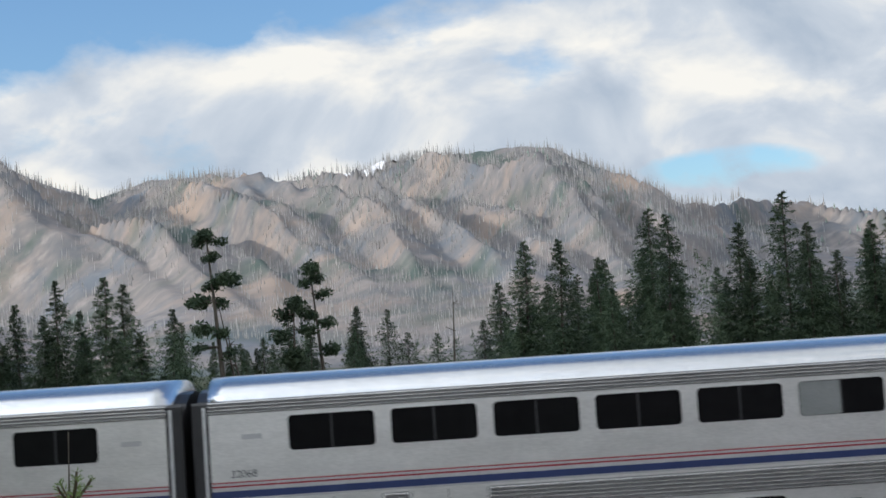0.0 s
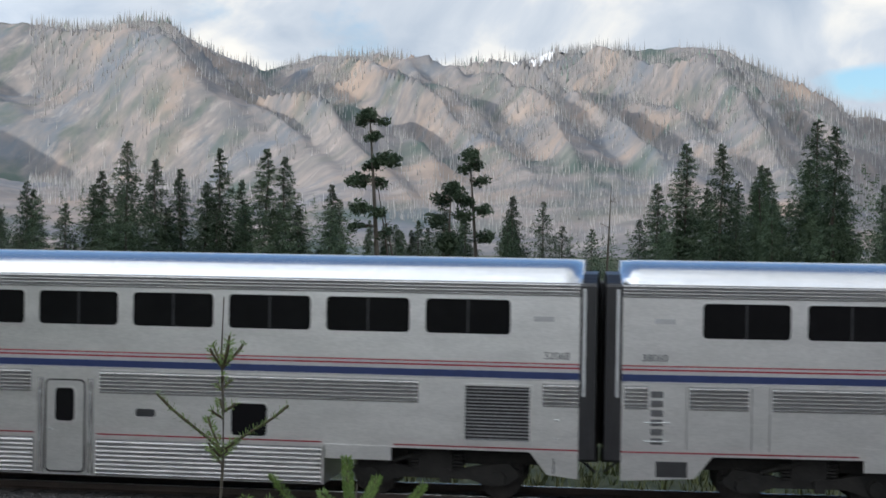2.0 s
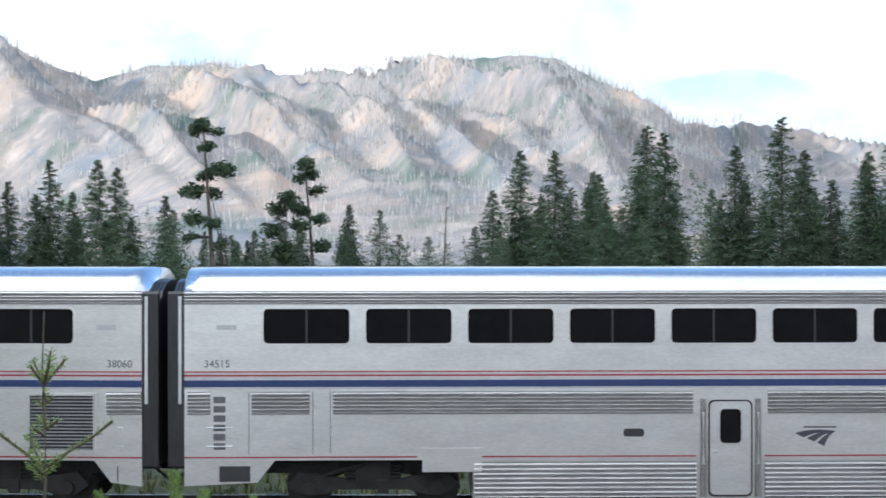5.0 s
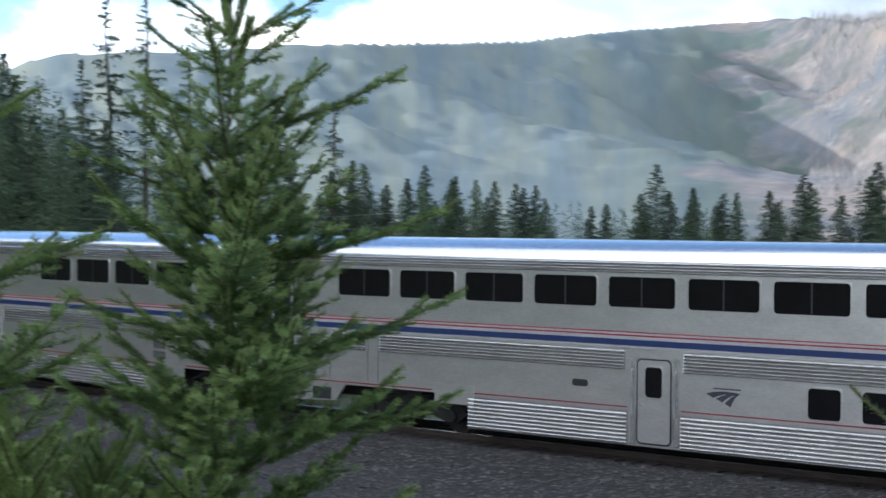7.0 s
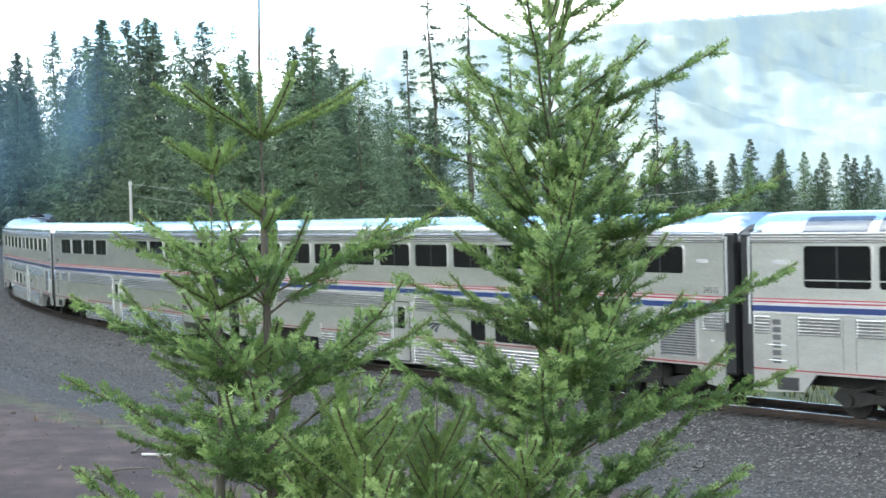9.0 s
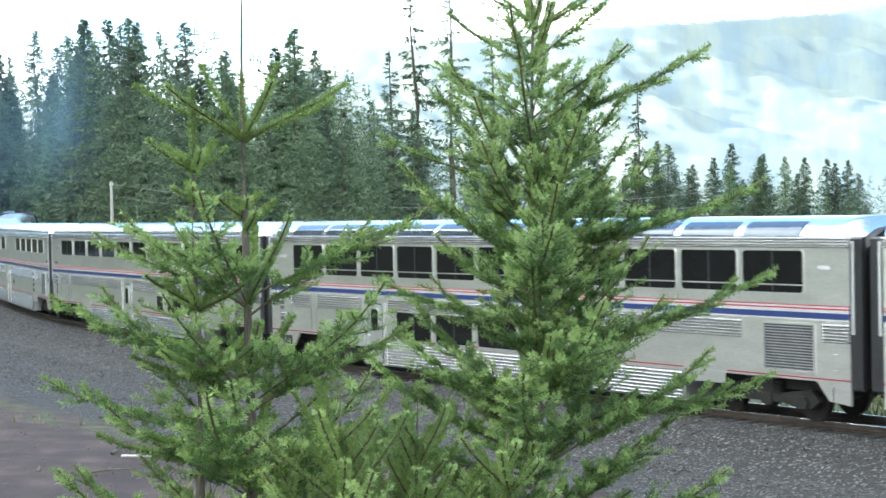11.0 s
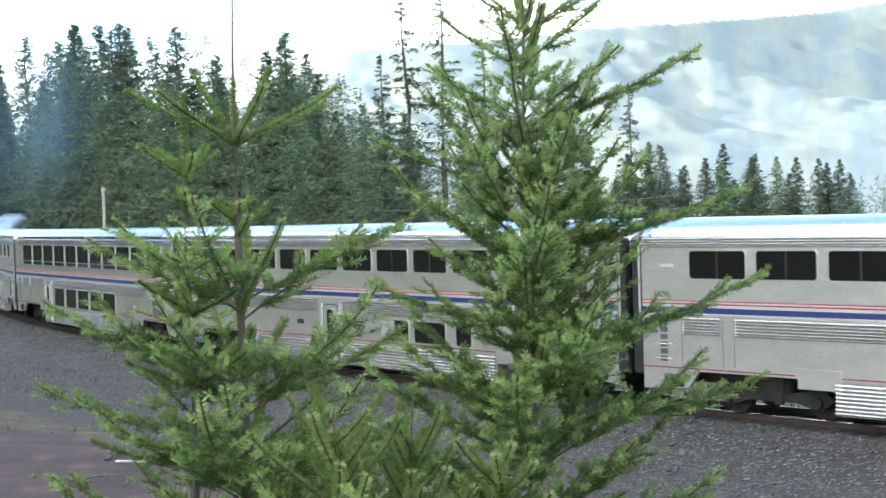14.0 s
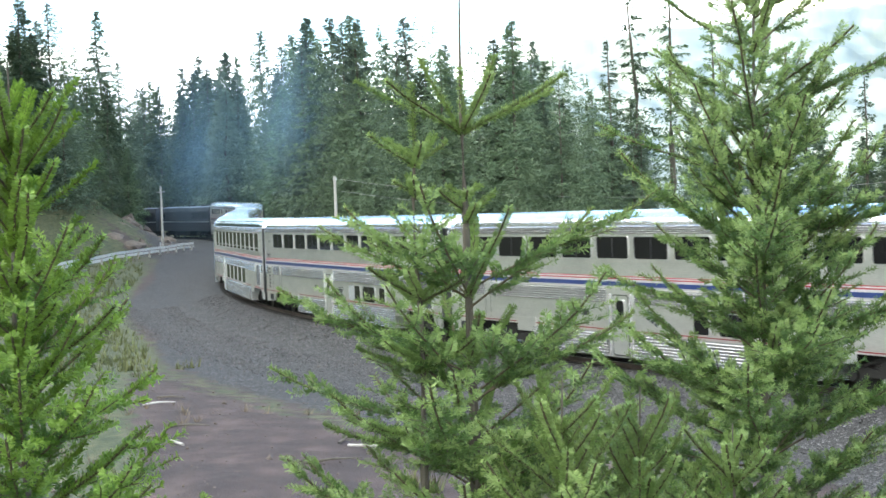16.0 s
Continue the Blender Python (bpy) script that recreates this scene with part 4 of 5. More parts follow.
def locomotive():
    lo = tagged(new("locomotive"), "dark grey diesel locomotive with a flat-sided body", "locomotive", "locomotives")
    h = 10.2
    sec = [(-1.5, .95), (1.5, .95), (1.5, 3.7), (1.25, 4.25), (.6, 4.42), (-.6, 4.42), (-1.25, 4.25), (-1.5, 3.7)]
    part("body", Shape().prism(sec, -h + 2.2, h).mesh("body", LOCO), lo)
    n = Shape()
    V = [(-h + 2.2, y, z) for y, z in sec] + [(-h + (.9 if z > 2.6 else 0), y * .86, min(z, 4.2)) for y, z in sec]
    n.add(V, [(i, (i + 1) % 8, 8 + (i + 1) % 8, 8 + i) for i in range(8)] + [tuple(range(8, 16))])
    part("cab_nose", n.mesh("cab_nose", LOCO), lo)
    for s in (-1, 1):
        a, b = sorted((1.5 * s, 1.512 * s))
        part("cab_window", Shape().slab(rounded(-h + 2.6, -h + 3.4, 2.75, 3.5, .08), a, b).mesh("cab_window", GLASS), lo)
        part("side_stripe", Shape().box(-h + 2.3, h - .1, a, b, 2.2, 2.34).mesh("side_stripe", STEEL), lo, "pale grey side stripe")
        for i in range(5):
            part("radiator_grille", Shape().box(h - 6.4 + i * 1.2, h - 5.4 + i * 1.2, a, b, 2.7, 3.55).mesh("radiator_grille", RUBBER), lo)
    part("windscreen", Shape().box(-h + 1.15, -h + 1.4, -1.1, 1.1, 2.9, 3.55).mesh("windscreen", GLASS), lo)
    part("fuel_tank", Shape().box(-2.6, 2.6, -1.35, 1.35, .3, .95, .12).mesh("fuel_tank", BOGIE), lo)
    part("roof_fan", Shape().tube((5.5, 0, 4.4), (5.5, 0, 4.6), .75, .7, 20).mesh("roof_fan", BOGIE), lo)
    part("exhaust", Shape().box(-.6, .6, -.35, .35, 4.4, 4.6).mesh("exhaust", BOGIE), lo)
    for xc in (-6.2, 6.2):
        WHEELS.extend(bogie(lo, xc))
    return lo


CARS[-2] = locomotive()
CARS[-3] = locomotive()


# ---------------------------------------------------------------- conifers of the middle distance
def conifer_mesh(seed, levels, spread, droop, gap=0.0, bare=.06, coarse=False):
    """Trunk and crown of unit height: limbs that carry many small hanging sprays."""
    rng = np.random.RandomState(seed)
    tr = Shape()
    bend = rng.normal(0, .006, (2,))
    pts = [(bend[0] * math.sin(k * 1.3), bend[1] * math.sin(k * 1.1), k / 7) for k in range(8)]
    tr.path(pts, [.012 * (1 - k / 7.3) + .001 for k in range(8)], 6)
    P, D, W = [], [], []
    limbs = levels * (3 if coarse or gap > .2 else 8)
    for i in range(limbs):
        u = bare + (1 - bare) * (i + rng.rand()) / limbs
        if rng.rand() < gap:
            continue
        taper = (1 - u) ** .8 * min(1, .55 + (u - bare) * 3)
        ln = spread * 1.12 * taper * rng.uniform(.62, 1.12) * (1.25 if rng.rand() < .08 else 1) + .006
        az = rng.uniform(0, 6.283)
        d = droop * rng.uniform(.5, 1.3) * (1 - .8 * u * u) - .25 * u
        n = int((18 if coarse else 44) * (.4 + ln / spread))
        t = 1 - .97 * rng.rand(n) ** 1.1
        lat = rng.normal(0, .20, n) * ln * (1.15 - t * .8)
        x, z = ln * t, u - d * ln * t * (1.1 - .45 * t) - np.abs(rng.normal(0, .16, n)) * ln * .8
        ca, sa = math.cos(az), math.sin(az)
        P.append(np.stack([x * ca - lat * sa, x * sa + lat * ca, np.maximum(z, .004)], -1))
        o = az + rng.normal(0, .7, n)
        dip = rng.uniform(-1.25, .05, n) + .5 * u
        D.append(np.stack([np.cos(o) * np.cos(dip), np.sin(o) * np.cos(dip), np.sin(dip)], -1))
        W.append((.5 + .5 * rng.rand(n)) * (.5 + .5 * taper))
    P, D, W = np.concatenate(P), np.concatenate(D), np.concatenate(W)[:, None]
    side = np.cross(D, rng.normal(0, 1, D.shape) + np.array([0, 0, 1.2]))
    side /= np.linalg.norm(side, axis=1)[:, None] + 1e-9
    ll, ww = (.046, .0056) if coarse else (.033, .0048)
    V = np.stack([P - side * ww * W, P + side * ww * W, P + D * ll * W + side * .3 * ww * W], 1).reshape(-1, 3)
    tip = np.array([(-.004, 0, .95), (.004, .003, .95), (0, 0, 1.0), (0, -.004, .95), (.001, .004, .95), (0, 0, 1.0)])
    V = np.concatenate([V, tip])
    return tr.mesh("trunk", BARK), V, np.arange(len(V)).reshape(-1, 3)


PROTO = []
for seed, lev, spr, dr, gp, bare in ((1, 46, .20, .55, .02, .05), (2, 42, .235, .45, .04, .04), (3, 48, .165, .75, .06, .07), (4, 38, .26, .35, .05, .03), (5, 42, .19, .6, .12, .1), (6, 40, .13, .8, .22, .18), (7, 34, .135, .5, .40, .30)):
    tm, V, F = conifer_mesh(seed, lev, spr, dr, gp, bare)
    PROTO.append((tm, [fast_mesh("crown", V, F.ravel(), 3, f) for f in FOREST]))
WOOD = leafy(material("young_wood_foliage", (.060, .095, .055), (.150, .205, .115), .8, 0, .11, .5, .0, space="World"), .3)
LABELS = ["dark green fir in the wood beyond the train", "mid-green fir in the wood beyond the train", "grey-green fir in the wood beyond the train"]


def conifer(x, y, height, kind, tint, turn, fat=1.0, lean=0.0, sink=.4, label=""):
    tm, crowns = PROTO[kind]
    if abs(float(track_distance(np.array([x]), np.array([y]))[0])) < 6:
        return None
    z = float(ground_z(np.array([x]), np.array([y]))[0]) - sink
    ob = tagged(new("conifer", tm), label or LABELS[tint], "tree", "conifers behind the railway")
    part("crown", crowns[tint], ob)
    ob.matrix_basis = pose(x, y, z, 0, lean, 0) @ pose(0, 0, 0, 0, 0, turn) @ Matrix.Diagonal((height * fat, height * fat, height, 1))
    return ob


def polar(az, rho):
    return -math.sin(radians(az)) * rho, math.cos(radians(az)) * rho


def at_elevation(az, el, rho):
    x, y = polar(az, rho)
    g = float(ground_z(np.array([x]), np.array([y]))[0])
    return x, y, EYE_Z + rho * math.tan(radians(el)) - g


rng = np.random.RandomState(11)
# azimuth, elevation of the tip, distance, shape
HEROES = [(21.2, 1.83, 84, 1), (18.6, 2.27, 82, 0), (17.72, 3.37, 80, 1), (16.7, 2.74, 84, 0), (15.8, 2.41, 86, 2), (14.37, 3.2, 80, 4), (12.68, 3.22, 80, 0),
          (12.0, 2.93, 82, 0), (10.27, 1.94, 84, 2), (6.1, 1.49, 80, 3), (3.58, 1.62, 82, 0), (2.44, 1.44, 84, 3), (-1.74, 2.16, 84, 0), (-2.76, 3.62, 80, 0), (-4.05, 3.62, 76, 0),
          (-5.44, 2.84, 78, 0), (-7.44, 4.48, 80, 1), (-8.05, 4.25, 76, 0), (-10.65, 3.74, 80, 0), (-12.28, 4.74, 78, 1), (-13.05, 3.55, 76, 0), (-15.3, 3.46, 80, 0), (-16.3, 4.4, 80, 1)]
HEROES_2 = [(25.13, 1.36, 120, 0), (26.48, 2.21, 112, 3), (28.3, .74, 118, 0), (30.91, 1.42, 116, 0), (32.42, 1.56, 120, 0), (35.0, 2.13, 118, 0),
            (38.36, 4.42, 118, 5), (40.49, 4.44, 120, 4), (43.68, 6.38, 118, 6), (45.22, 8.3, 116, 6), (46.57, 8.4, 120, 6), (47.45, 5.84, 122, 5), (49.16, 3.8, 128, 4),
            (50.96, 6.71, 125, 4), (53.46, 5.91, 140, 0), (54.96, 6.94, 145, 0), (56.68, 6.93, 150, 0), (57.68, 7.03, 160, 2), (58.5, 7.0, 165, 0)]
HEROES_3 = [(59.7, 6.4, 175, 0), (61.49, 5.82, 250, 2), (62.52, 5.75, 330, 0), (63.15, 5.35, 340, 2), (64.29, 4.9, 345, 0), (66.08, 7.42, 262, 2), (66.86, 8.2, 255, 4), (68.62, 8.3, 245, 5), (70.5, 8.0, 240, 0), (65.4, 5.6, 275, 1)]
for az, el, rho, kind in HEROES + HEROES_2 + HEROES_3:
    x, y, h = at_elevation(az, el, rho)
    conifer(x, y, h + .4, kind, int(rng.randint(3)) if az > 40 else 0, rng.uniform(0, 360), 1.15 if kind < 5 else 1.1)

# the wood between and behind them
ENV_AZ = [-19, -16, -12, -8, -4, -1.5, 0, 4, 8, 12, 15, 18, 22, 28, 34, 37, 41, 47, 51, 55, 60, 63, 65.4, 67, 72, 76]
ENV_EL = [3.6, 3.6, 3.6, 3.5, 2.9, 1.5, .4, 1.0, .7, 2.4, 2.3, 2.4, 1.3, 1.3, 1.8, 2.3, 3.3, 4.3, 6.1, 6.9, 6.6, 5.4, 4.6, 6.8, 7.8, 7.8]
for k in range(176):
    az = rng.uniform(-19, 22) if k < 64 else rng.uniform(22, 47) if k < 110 else rng.uniform(47, 75)
    near_d = np.interp(az, [-19, 22, 30, 48, 55, 59, 62, 65.4, 66, 75], [76, 78, 110, 114, 130, 150, 250, 335, 218, 196])
    el = np.interp(az, ENV_AZ, ENV_EL) * (rng.uniform(.35, .98) if az < 47 else rng.uniform(.6, 1.06))
    x, y, h = at_elevation(az, el, near_d * rng.uniform(1.0, 1.22))
    conifer(x, y, max(h, 3.0) + .4, int(rng.choice([0, 1, 2, 3, 4, 0])), int(rng.randint(3)) if az > 40 else int(rng.rand() < .1), rng.uniform(0, 360), rng.uniform(1.0, 1.35))


# trees crowd the top of the cutting, and a tall wood closes the gap behind the bend
for k in range(32):
    az = rng.uniform(65.0, 71.5)
    x, y, h = at_elevation(az, np.interp(az, [65, 66.5, 68, 73], [3.6, 6.4, 8.2, 8.6]) * rng.uniform(.45, 1.0), rng.uniform(206, 238))
    conifer(x, y, max(h, 4) + .4, int(rng.choice([0, 1, 2, 3])), int(rng.randint(3)), rng.uniform(0, 360), rng.uniform(1.1, 1.5))
for k in range(26):
    az = rng.uniform(58.6, 65)
    x, y, h = at_elevation(az, np.interp(az, ENV_AZ, ENV_EL) * rng.uniform(.7, 1.02), rng.uniform(262, 330))
    conifer(x, y, h + .4, int(rng.choice([0, 1, 2, 4])), int(rng.randint(3)), rng.uniform(0, 360), rng.uniform(.9, 1.2))

# unseen firs added round the inside of the bend, between the sun and the far cars, to shade them
for k in range(16):
    x, y = polar(75 + 11 * (k % 8) / 7 + rng.uniform(-.6, .6), 128 + 22 * (k // 8) + rng.uniform(-6, 6))
    conifer(x, y, rng.uniform(21, 27), int(rng.choice([0, 1, 3])), int(rng.randint(3)), rng.uniform(0, 360), rng.uniform(1.0, 1.25))


def joined_wood():
    """Saplings and far trunks that close the wood below and behind."""
    V, F = [], []
    co, keep = (np.array(q) for q in conifer_mesh(12, 30, .24, .5, .03, .03, True)[1:])
    n = 0
    for k in range(420):
        az = rng.uniform(44, 66) if k >= 380 else rng.uniform(-20, 22) if k >= 290 else rng.uniform(-20, 78) if k < 90 else rng.uniform(24, 48) if k < 150 else rng.uniform(46, 78)
        near_d = np.interp(az, [-20, 22, 30, 48, 55, 59, 62, 65.4, 66, 78], [70, 72, 100, 106, 118, 140, 245, 340, 205, 186])
        rho = near_d * rng.uniform(1.0, 1.4)
        x, y = polar(az, rho)
        if abs(float(track_distance(np.array([x]), np.array([y]))[0])) < 5:
            continue
        z = float(ground_z(np.array([x]), np.array([y]))[0]) - .3
        el = np.interp(az, ENV_AZ, ENV_EL)
        h = max(2.5, (EYE_Z + rho * math.tan(radians(el * (rng.uniform(.35, .85) if 290 <= k < 380 else rng.uniform(.1, .62) if az < 47 else rng.uniform(.45, 1.02)))) - z))
        a = rng.uniform(0, 6.28)
        c, s = math.cos(a) * h, math.sin(a) * h
        V.append(np.stack([x + co[:, 0] * c - co[:, 1] * s, y + co[:, 0] * s + co[:, 1] * c, z + co[:, 2] * h], -1))
        F.append(keep + n)
        n += len(co)
    tagged(new("young_wood", fast_mesh("young_wood", np.concatenate(V), np.concatenate(F).ravel(), 3, WOOD)), "dense dark undergrowth of young firs behind the line", "young trees", kind="stuff")


joined_wood()


# old, half-dead pines that stand over the wood
def clump(V, F, r2, c, r, n):
    for _ in range(n):
        d = r2.normal(0, 1, 3)
        d /= np.linalg.norm(d) + 1e-9
        p = np.array(c) + d * r * r2.rand() ** .4 * np.array([1, 1, .7])
        m = len(V)
        for k in range(3):
            V.append(tuple(p + r2.normal(0, r * .2, 3) * np.array([1, 1, .8])))
        F.append((m, m + 1, m + 2))


def old_pine(az, rho, el, lean, tiers, seed, label):
    r2 = np.random.RandomState(seed)
    x, y, h = at_elevation(az, el, rho)
    tr, V, F = Shape(), [], []
    pts = [Vector((lean * (k / 8) ** 1.2 * h, .02 * math.sin(k), h * k / 8)) for k in range(9)]
    tr.path(pts, [.0165 * h * (1 - k / 9.5) for k in range(9)])
    for u, dx, r in tiers:
        b = Vector((lean * u ** 1.2 * h, 0, u * h))
        for k in range(4 if abs(dx) < .02 else 2):
            e = b + Vector((dx * h + r2.uniform(-.02, .02) * h, r2.uniform(-.06, .06) * h, r2.uniform(-.02, .012) * h))
            tr.tube(b, e, .012 * h * .3, .003 * h, 5, False)
            clump(V, F, r2, e, r * h, 120)
            clump(V, F, r2, (b + e) * .5, r * h * .5, 30)
    ob = tagged(new("old_pine", tr.mesh("trunk", BARK)), label, "tree", "old pines")
    part("crown", mesh("crown", V, F, FOREST[0]), ob, "thin tufted dark green crown")
    ob.matrix_basis = pose(x, y, EYE_Z + rho * math.tan(radians(el)) - h)


old_pine(8.45, 70, 4.78, -.06, [(.985, 0, .035), (.95, .035, .03), (.95, -.035, .03), (.90, .03, .03), (.88, -.02, .025), (.79, .08, .045), (.78, .03, .04), (.76, -.03, .03), (.70, -.07, .045), (.69, .02, .035), (.69, -.11, .035), (.57, -.06, .045), (.55, .03, .035), (.50, -.08, .03), (.47, .05, .03)], 5, "tall leaning old pine with a few remaining tufts of foliage")
old_pine(4.75, 74, 3.24, -.07, [(.98, 0, .045), (.93, .04, .04), (.92, -.03, .04), (.84, .05, .04), (.72, -.05, .05), (.68, .05, .045), (.55, .05, .05)], 6, "small leaning pine with a tufted top")
old_pine(6.0, 73, 2.05, .02, [(.97, .0, .06), (.92, .06, .06), (.9, -.06, .06), (.8, .09, .07), (.75, -.09, .07), (.62, 0, .08)], 8, "broad old pine among the young firs")


def bare_snag(az, rho, el, lean, r, label):
    x, y, h = at_elevation(az, el, rho)
    s = Shape()
    p = [Vector((lean * h * (k / 6), 0, h * k / 6)) for k in range(7)]
    r2 = np.random.RandomState(int(rho))
    for k in range(6):
        s.tube(p[k], p[k + 1], r * (1 - k / 7), r * (1 - (k + 1) / 7), 6)
        q = p[k] * .6 + p[k + 1] * .4
        for _ in range(2):
            s.tube(q, q + Vector((r2.uniform(-.5, .5), r2.uniform(-.5, .5), r2.uniform(-.1, .3))), r * .18, r * .05, 4)
    ob = tagged(new("dead_tree", s.mesh("dead_tree", BARK)), label, "dead tree")
    ob.matrix_basis = pose(x, y, EYE_Z + rho * math.tan(radians(el)) - h)


bare_snag(.18, 72, 2.07, .035, .10, "bare grey dead trunk rising out of the wood")
bare_snag(7.7, 71, 2.4, -.16, .09, "thin leaning dead stem beside the old pine")
bare_snag(7.35, 72, 1.0, -.22, .12, "short leaning dead stem beside the old pine")
bare_snag(49.3, 115, 4.6, .0, .14, "bare dead trunk at the edge of the tall wood")


# ---------------------------------------------------------------- young firs beside the camera
def needles_along(segs, rng_, step, length, width, flat=.38):
    """Needle quads for twig segments given as rows of start and end."""
    S = np.asarray(segs, float)
    d = S[:, 3:] - S[:, :3]
    ln = np.linalg.norm(d, axis=1)
    n = np.maximum(1, (ln / step).astype(int))
    idx = np.repeat(np.arange(len(S)), n)
    u = rng_.rand(len(idx))
    P = S[idx, :3] + d[idx] * u[:, None]
    T = d[idx] / (ln[idx, None] + 1e-9)
    up = np.array([0, 0, 1.0])
    side = np.cross(T, up) + np.where(np.abs(T[:, 2:]) > .97, np.array([[1.0, 0, 0]]), 0)
    side /= np.linalg.norm(side, axis=1)[:, None] + 1e-9
    up2 = np.cross(side, T)
    a = rng_.uniform(0, 2 * np.pi, len(idx))
    # two-ranked, tilted to the upper side
    c, s = np.cos(a), np.sin(a) * flat + .16
    o = side * c[:, None] + up2 * s[:, None]
    o /= np.linalg.norm(o, axis=1)[:, None] + 1e-9
    D = o * .86 + T * rng_.uniform(.25, .55, len(idx))[:, None]
    D /= np.linalg.norm(D, axis=1)[:, None]
    l = length * rng_.uniform(.8, 1.08, len(idx))
    w = np.cross(D, T + rng_.normal(0, .3, T.shape))
    w /= np.linalg.norm(w, axis=1)[:, None] + 1e-9
    w *= width * .5
    tip = P + D * l[:, None]
    V = np.stack([P - w * .7, P + D * (l * .72)[:, None] - w, tip, P + D * (l * .72)[:, None] + w], 1).reshape(-1, 3)
    return V


def branch_segments(base, az, rise, length, rng_, dense=1.0, curl=.35, twig=.42):
    """A limb with two ranks of forward-leaning twigs: limb pieces, needle-bearing pieces and the youngest tips."""
    limb, green, tips = [], [], []
    n = max(4, int(length / .098))
    p = np.array(base, float)
    pts = [p.copy()]
    for k in range(n):
        t = k / n
        r = rise + .12 + curl * t * t - .12 * math.sin(t * 3.1)
        dirv = np.array([math.cos(az) * math.cos(r), math.sin(az) * math.cos(r), math.sin(r)])
        p = p + dirv * length / n
        az += rng_.normal(0, .05)
        pts.append(p.copy())
    for k in range(n):
        limb.append((*pts[k], *pts[k + 1]))
        if length < .46:
            tips += [(*pts[k], *pts[k + 1])] * 3
        elif k >= n * .18:
            (tips if k >= n - 2 else green).append((*pts[k], *pts[k + 1]))
        if k < n * .12:
            continue
        t = k / n
        for sg in (-1, 1):
            if length < .46 or rng_.rand() > dense:
                continue
            tl = length * twig * (1 - t) ** .75 * rng_.uniform(.6, 1.1) + .06
            ta = az + sg * rng_.uniform(.65, 1.0)
            tr = rise * .55 + curl * t * .5 + rng_.uniform(-.28, .22)
            q = pts[k].copy()
            m = max(2, int(tl / .05))
            for j in range(m):
                dv = np.array([math.cos(ta) * math.cos(tr), math.sin(ta) * math.cos(tr), math.sin(tr)])
                e = q + dv * tl / m
                tr += .06
                ta -= sg * .06
                (tips if j >= m - 1 - (length < .7) else green).append((*q, *e))
                if tl > .24 and 0 < j < m - 1 and j % 3 == 1:
                    for s2 in (-1, 1):
                        tl2 = tl * .42 * (1 - j / m) + .05
                        a2 = ta + s2 * rng_.uniform(.6, .95)
                        dv2 = np.array([math.cos(a2) * math.cos(tr), math.sin(a2) * math.cos(tr), math.sin(tr) + rng_.uniform(-.05, .2)])
                        mid2 = q + dv2 * tl2 * .55
                        green.append((*q, *mid2))
                        tips.append((*mid2, *(q + dv2 * tl2)))
                q = e
    return limb, green, tips


def near_fir(label, az, rho, z_top, z_base, whorls, seed, heroes=(), needle=.027, step=.00115, width=.0041, tr=.016, leader=.4, mats=(NEEDLE, SHOOT), needled=.62, group="young firs"):
    """A young fir: whorls are (height, reach, count, rise); heroes are (height, angle across the view, rise, reach)."""
    r2 = np.random.RandomState(seed)
    x, y = polar(az, rho)
    ax = radians(az)
    trunk = Shape()
    n = 10
    wob = [Vector((.008 * math.sin(k * 1.7 + seed), .008 * math.cos(k * 1.3), z_base + (z_top - z_base) * k / n)) for k in range(n + 1)]
    trunk.path(wob, [tr * (1 - k / n) + .0025 for k in range(n + 1)], 8)
    limbs, green, tips = [], [], []
    for z, reach, count, rise in whorls:
        a0 = r2.uniform(0, 6.28)
        for b in range(count):
            l, g, t = branch_segments((0, 0, z + r2.uniform(-.03, .03)), a0 + 6.283 * b / count + r2.uniform(-.25, .25), rise + r2.uniform(-.12, .12), reach * r2.uniform(.75, 1.12), r2, .93)
            limbs += l
            green += g
            tips += t
    for z, across, rise, reach in heroes:
        l, g, t = branch_segments((0, 0, z), ax + radians(across), rise, reach, r2, .9, .25, .3)
        limbs += l
        green += g
        tips += t
    # needles on the leader
    for k in range(14 if leader > .05 else 0):
        z0 = z_top - leader + leader * k / 14 * needled
        tips += [(0, 0, z0, 0, 0, z0 + leader * needled / 14)] * 3
    root = tagged(new("young_fir", trunk.mesh("trunk", BARK)), label, "tree", group)
    root.matrix_basis = pose(x, y, 0)
    lm = Shape()
    for s in limbs:
        lm.tube(s[:3], s[3:], .0050, .0042, 4, False)
    for s in green[::2] + tips[::3]:
        lm.tube(s[:3], s[3:], .0026, .0020, 3, False)
    part("twig_mass", lm.mesh("twig_mass", TWIG), root, "thin brown twigs")["kind"] = "stuff"
    for name, segs, mat, lb in (("needles", green, mats[0], ""), ("shoot_foliage", tips, mats[1], "pale green shoot tips")):
        if not segs:
            continue
        V = needles_along(segs, r2, step, needle, width)
        part(name, fast_mesh(name, V, np.arange(len(V)), 4, mat), root, lb)["kind"] = "stuff"
    return root


def cone(z0, z1, r0, r1, gap, count, rise, seed):
    r2 = np.random.RandomState(seed)
    out, z = [], z0
    while z < z1:
        u = (z - z0) / (z1 - z0)
        out.append((z, r0 + (r1 - r0) * u, count, rise + .35 * u))
        out.append((z + gap * .5, (r0 + (r1 - r0) * u) * .55, 2, rise + .3 * u))
        z += gap * r2.uniform(.8, 1.15) * (1 - .25 * u)
    return out


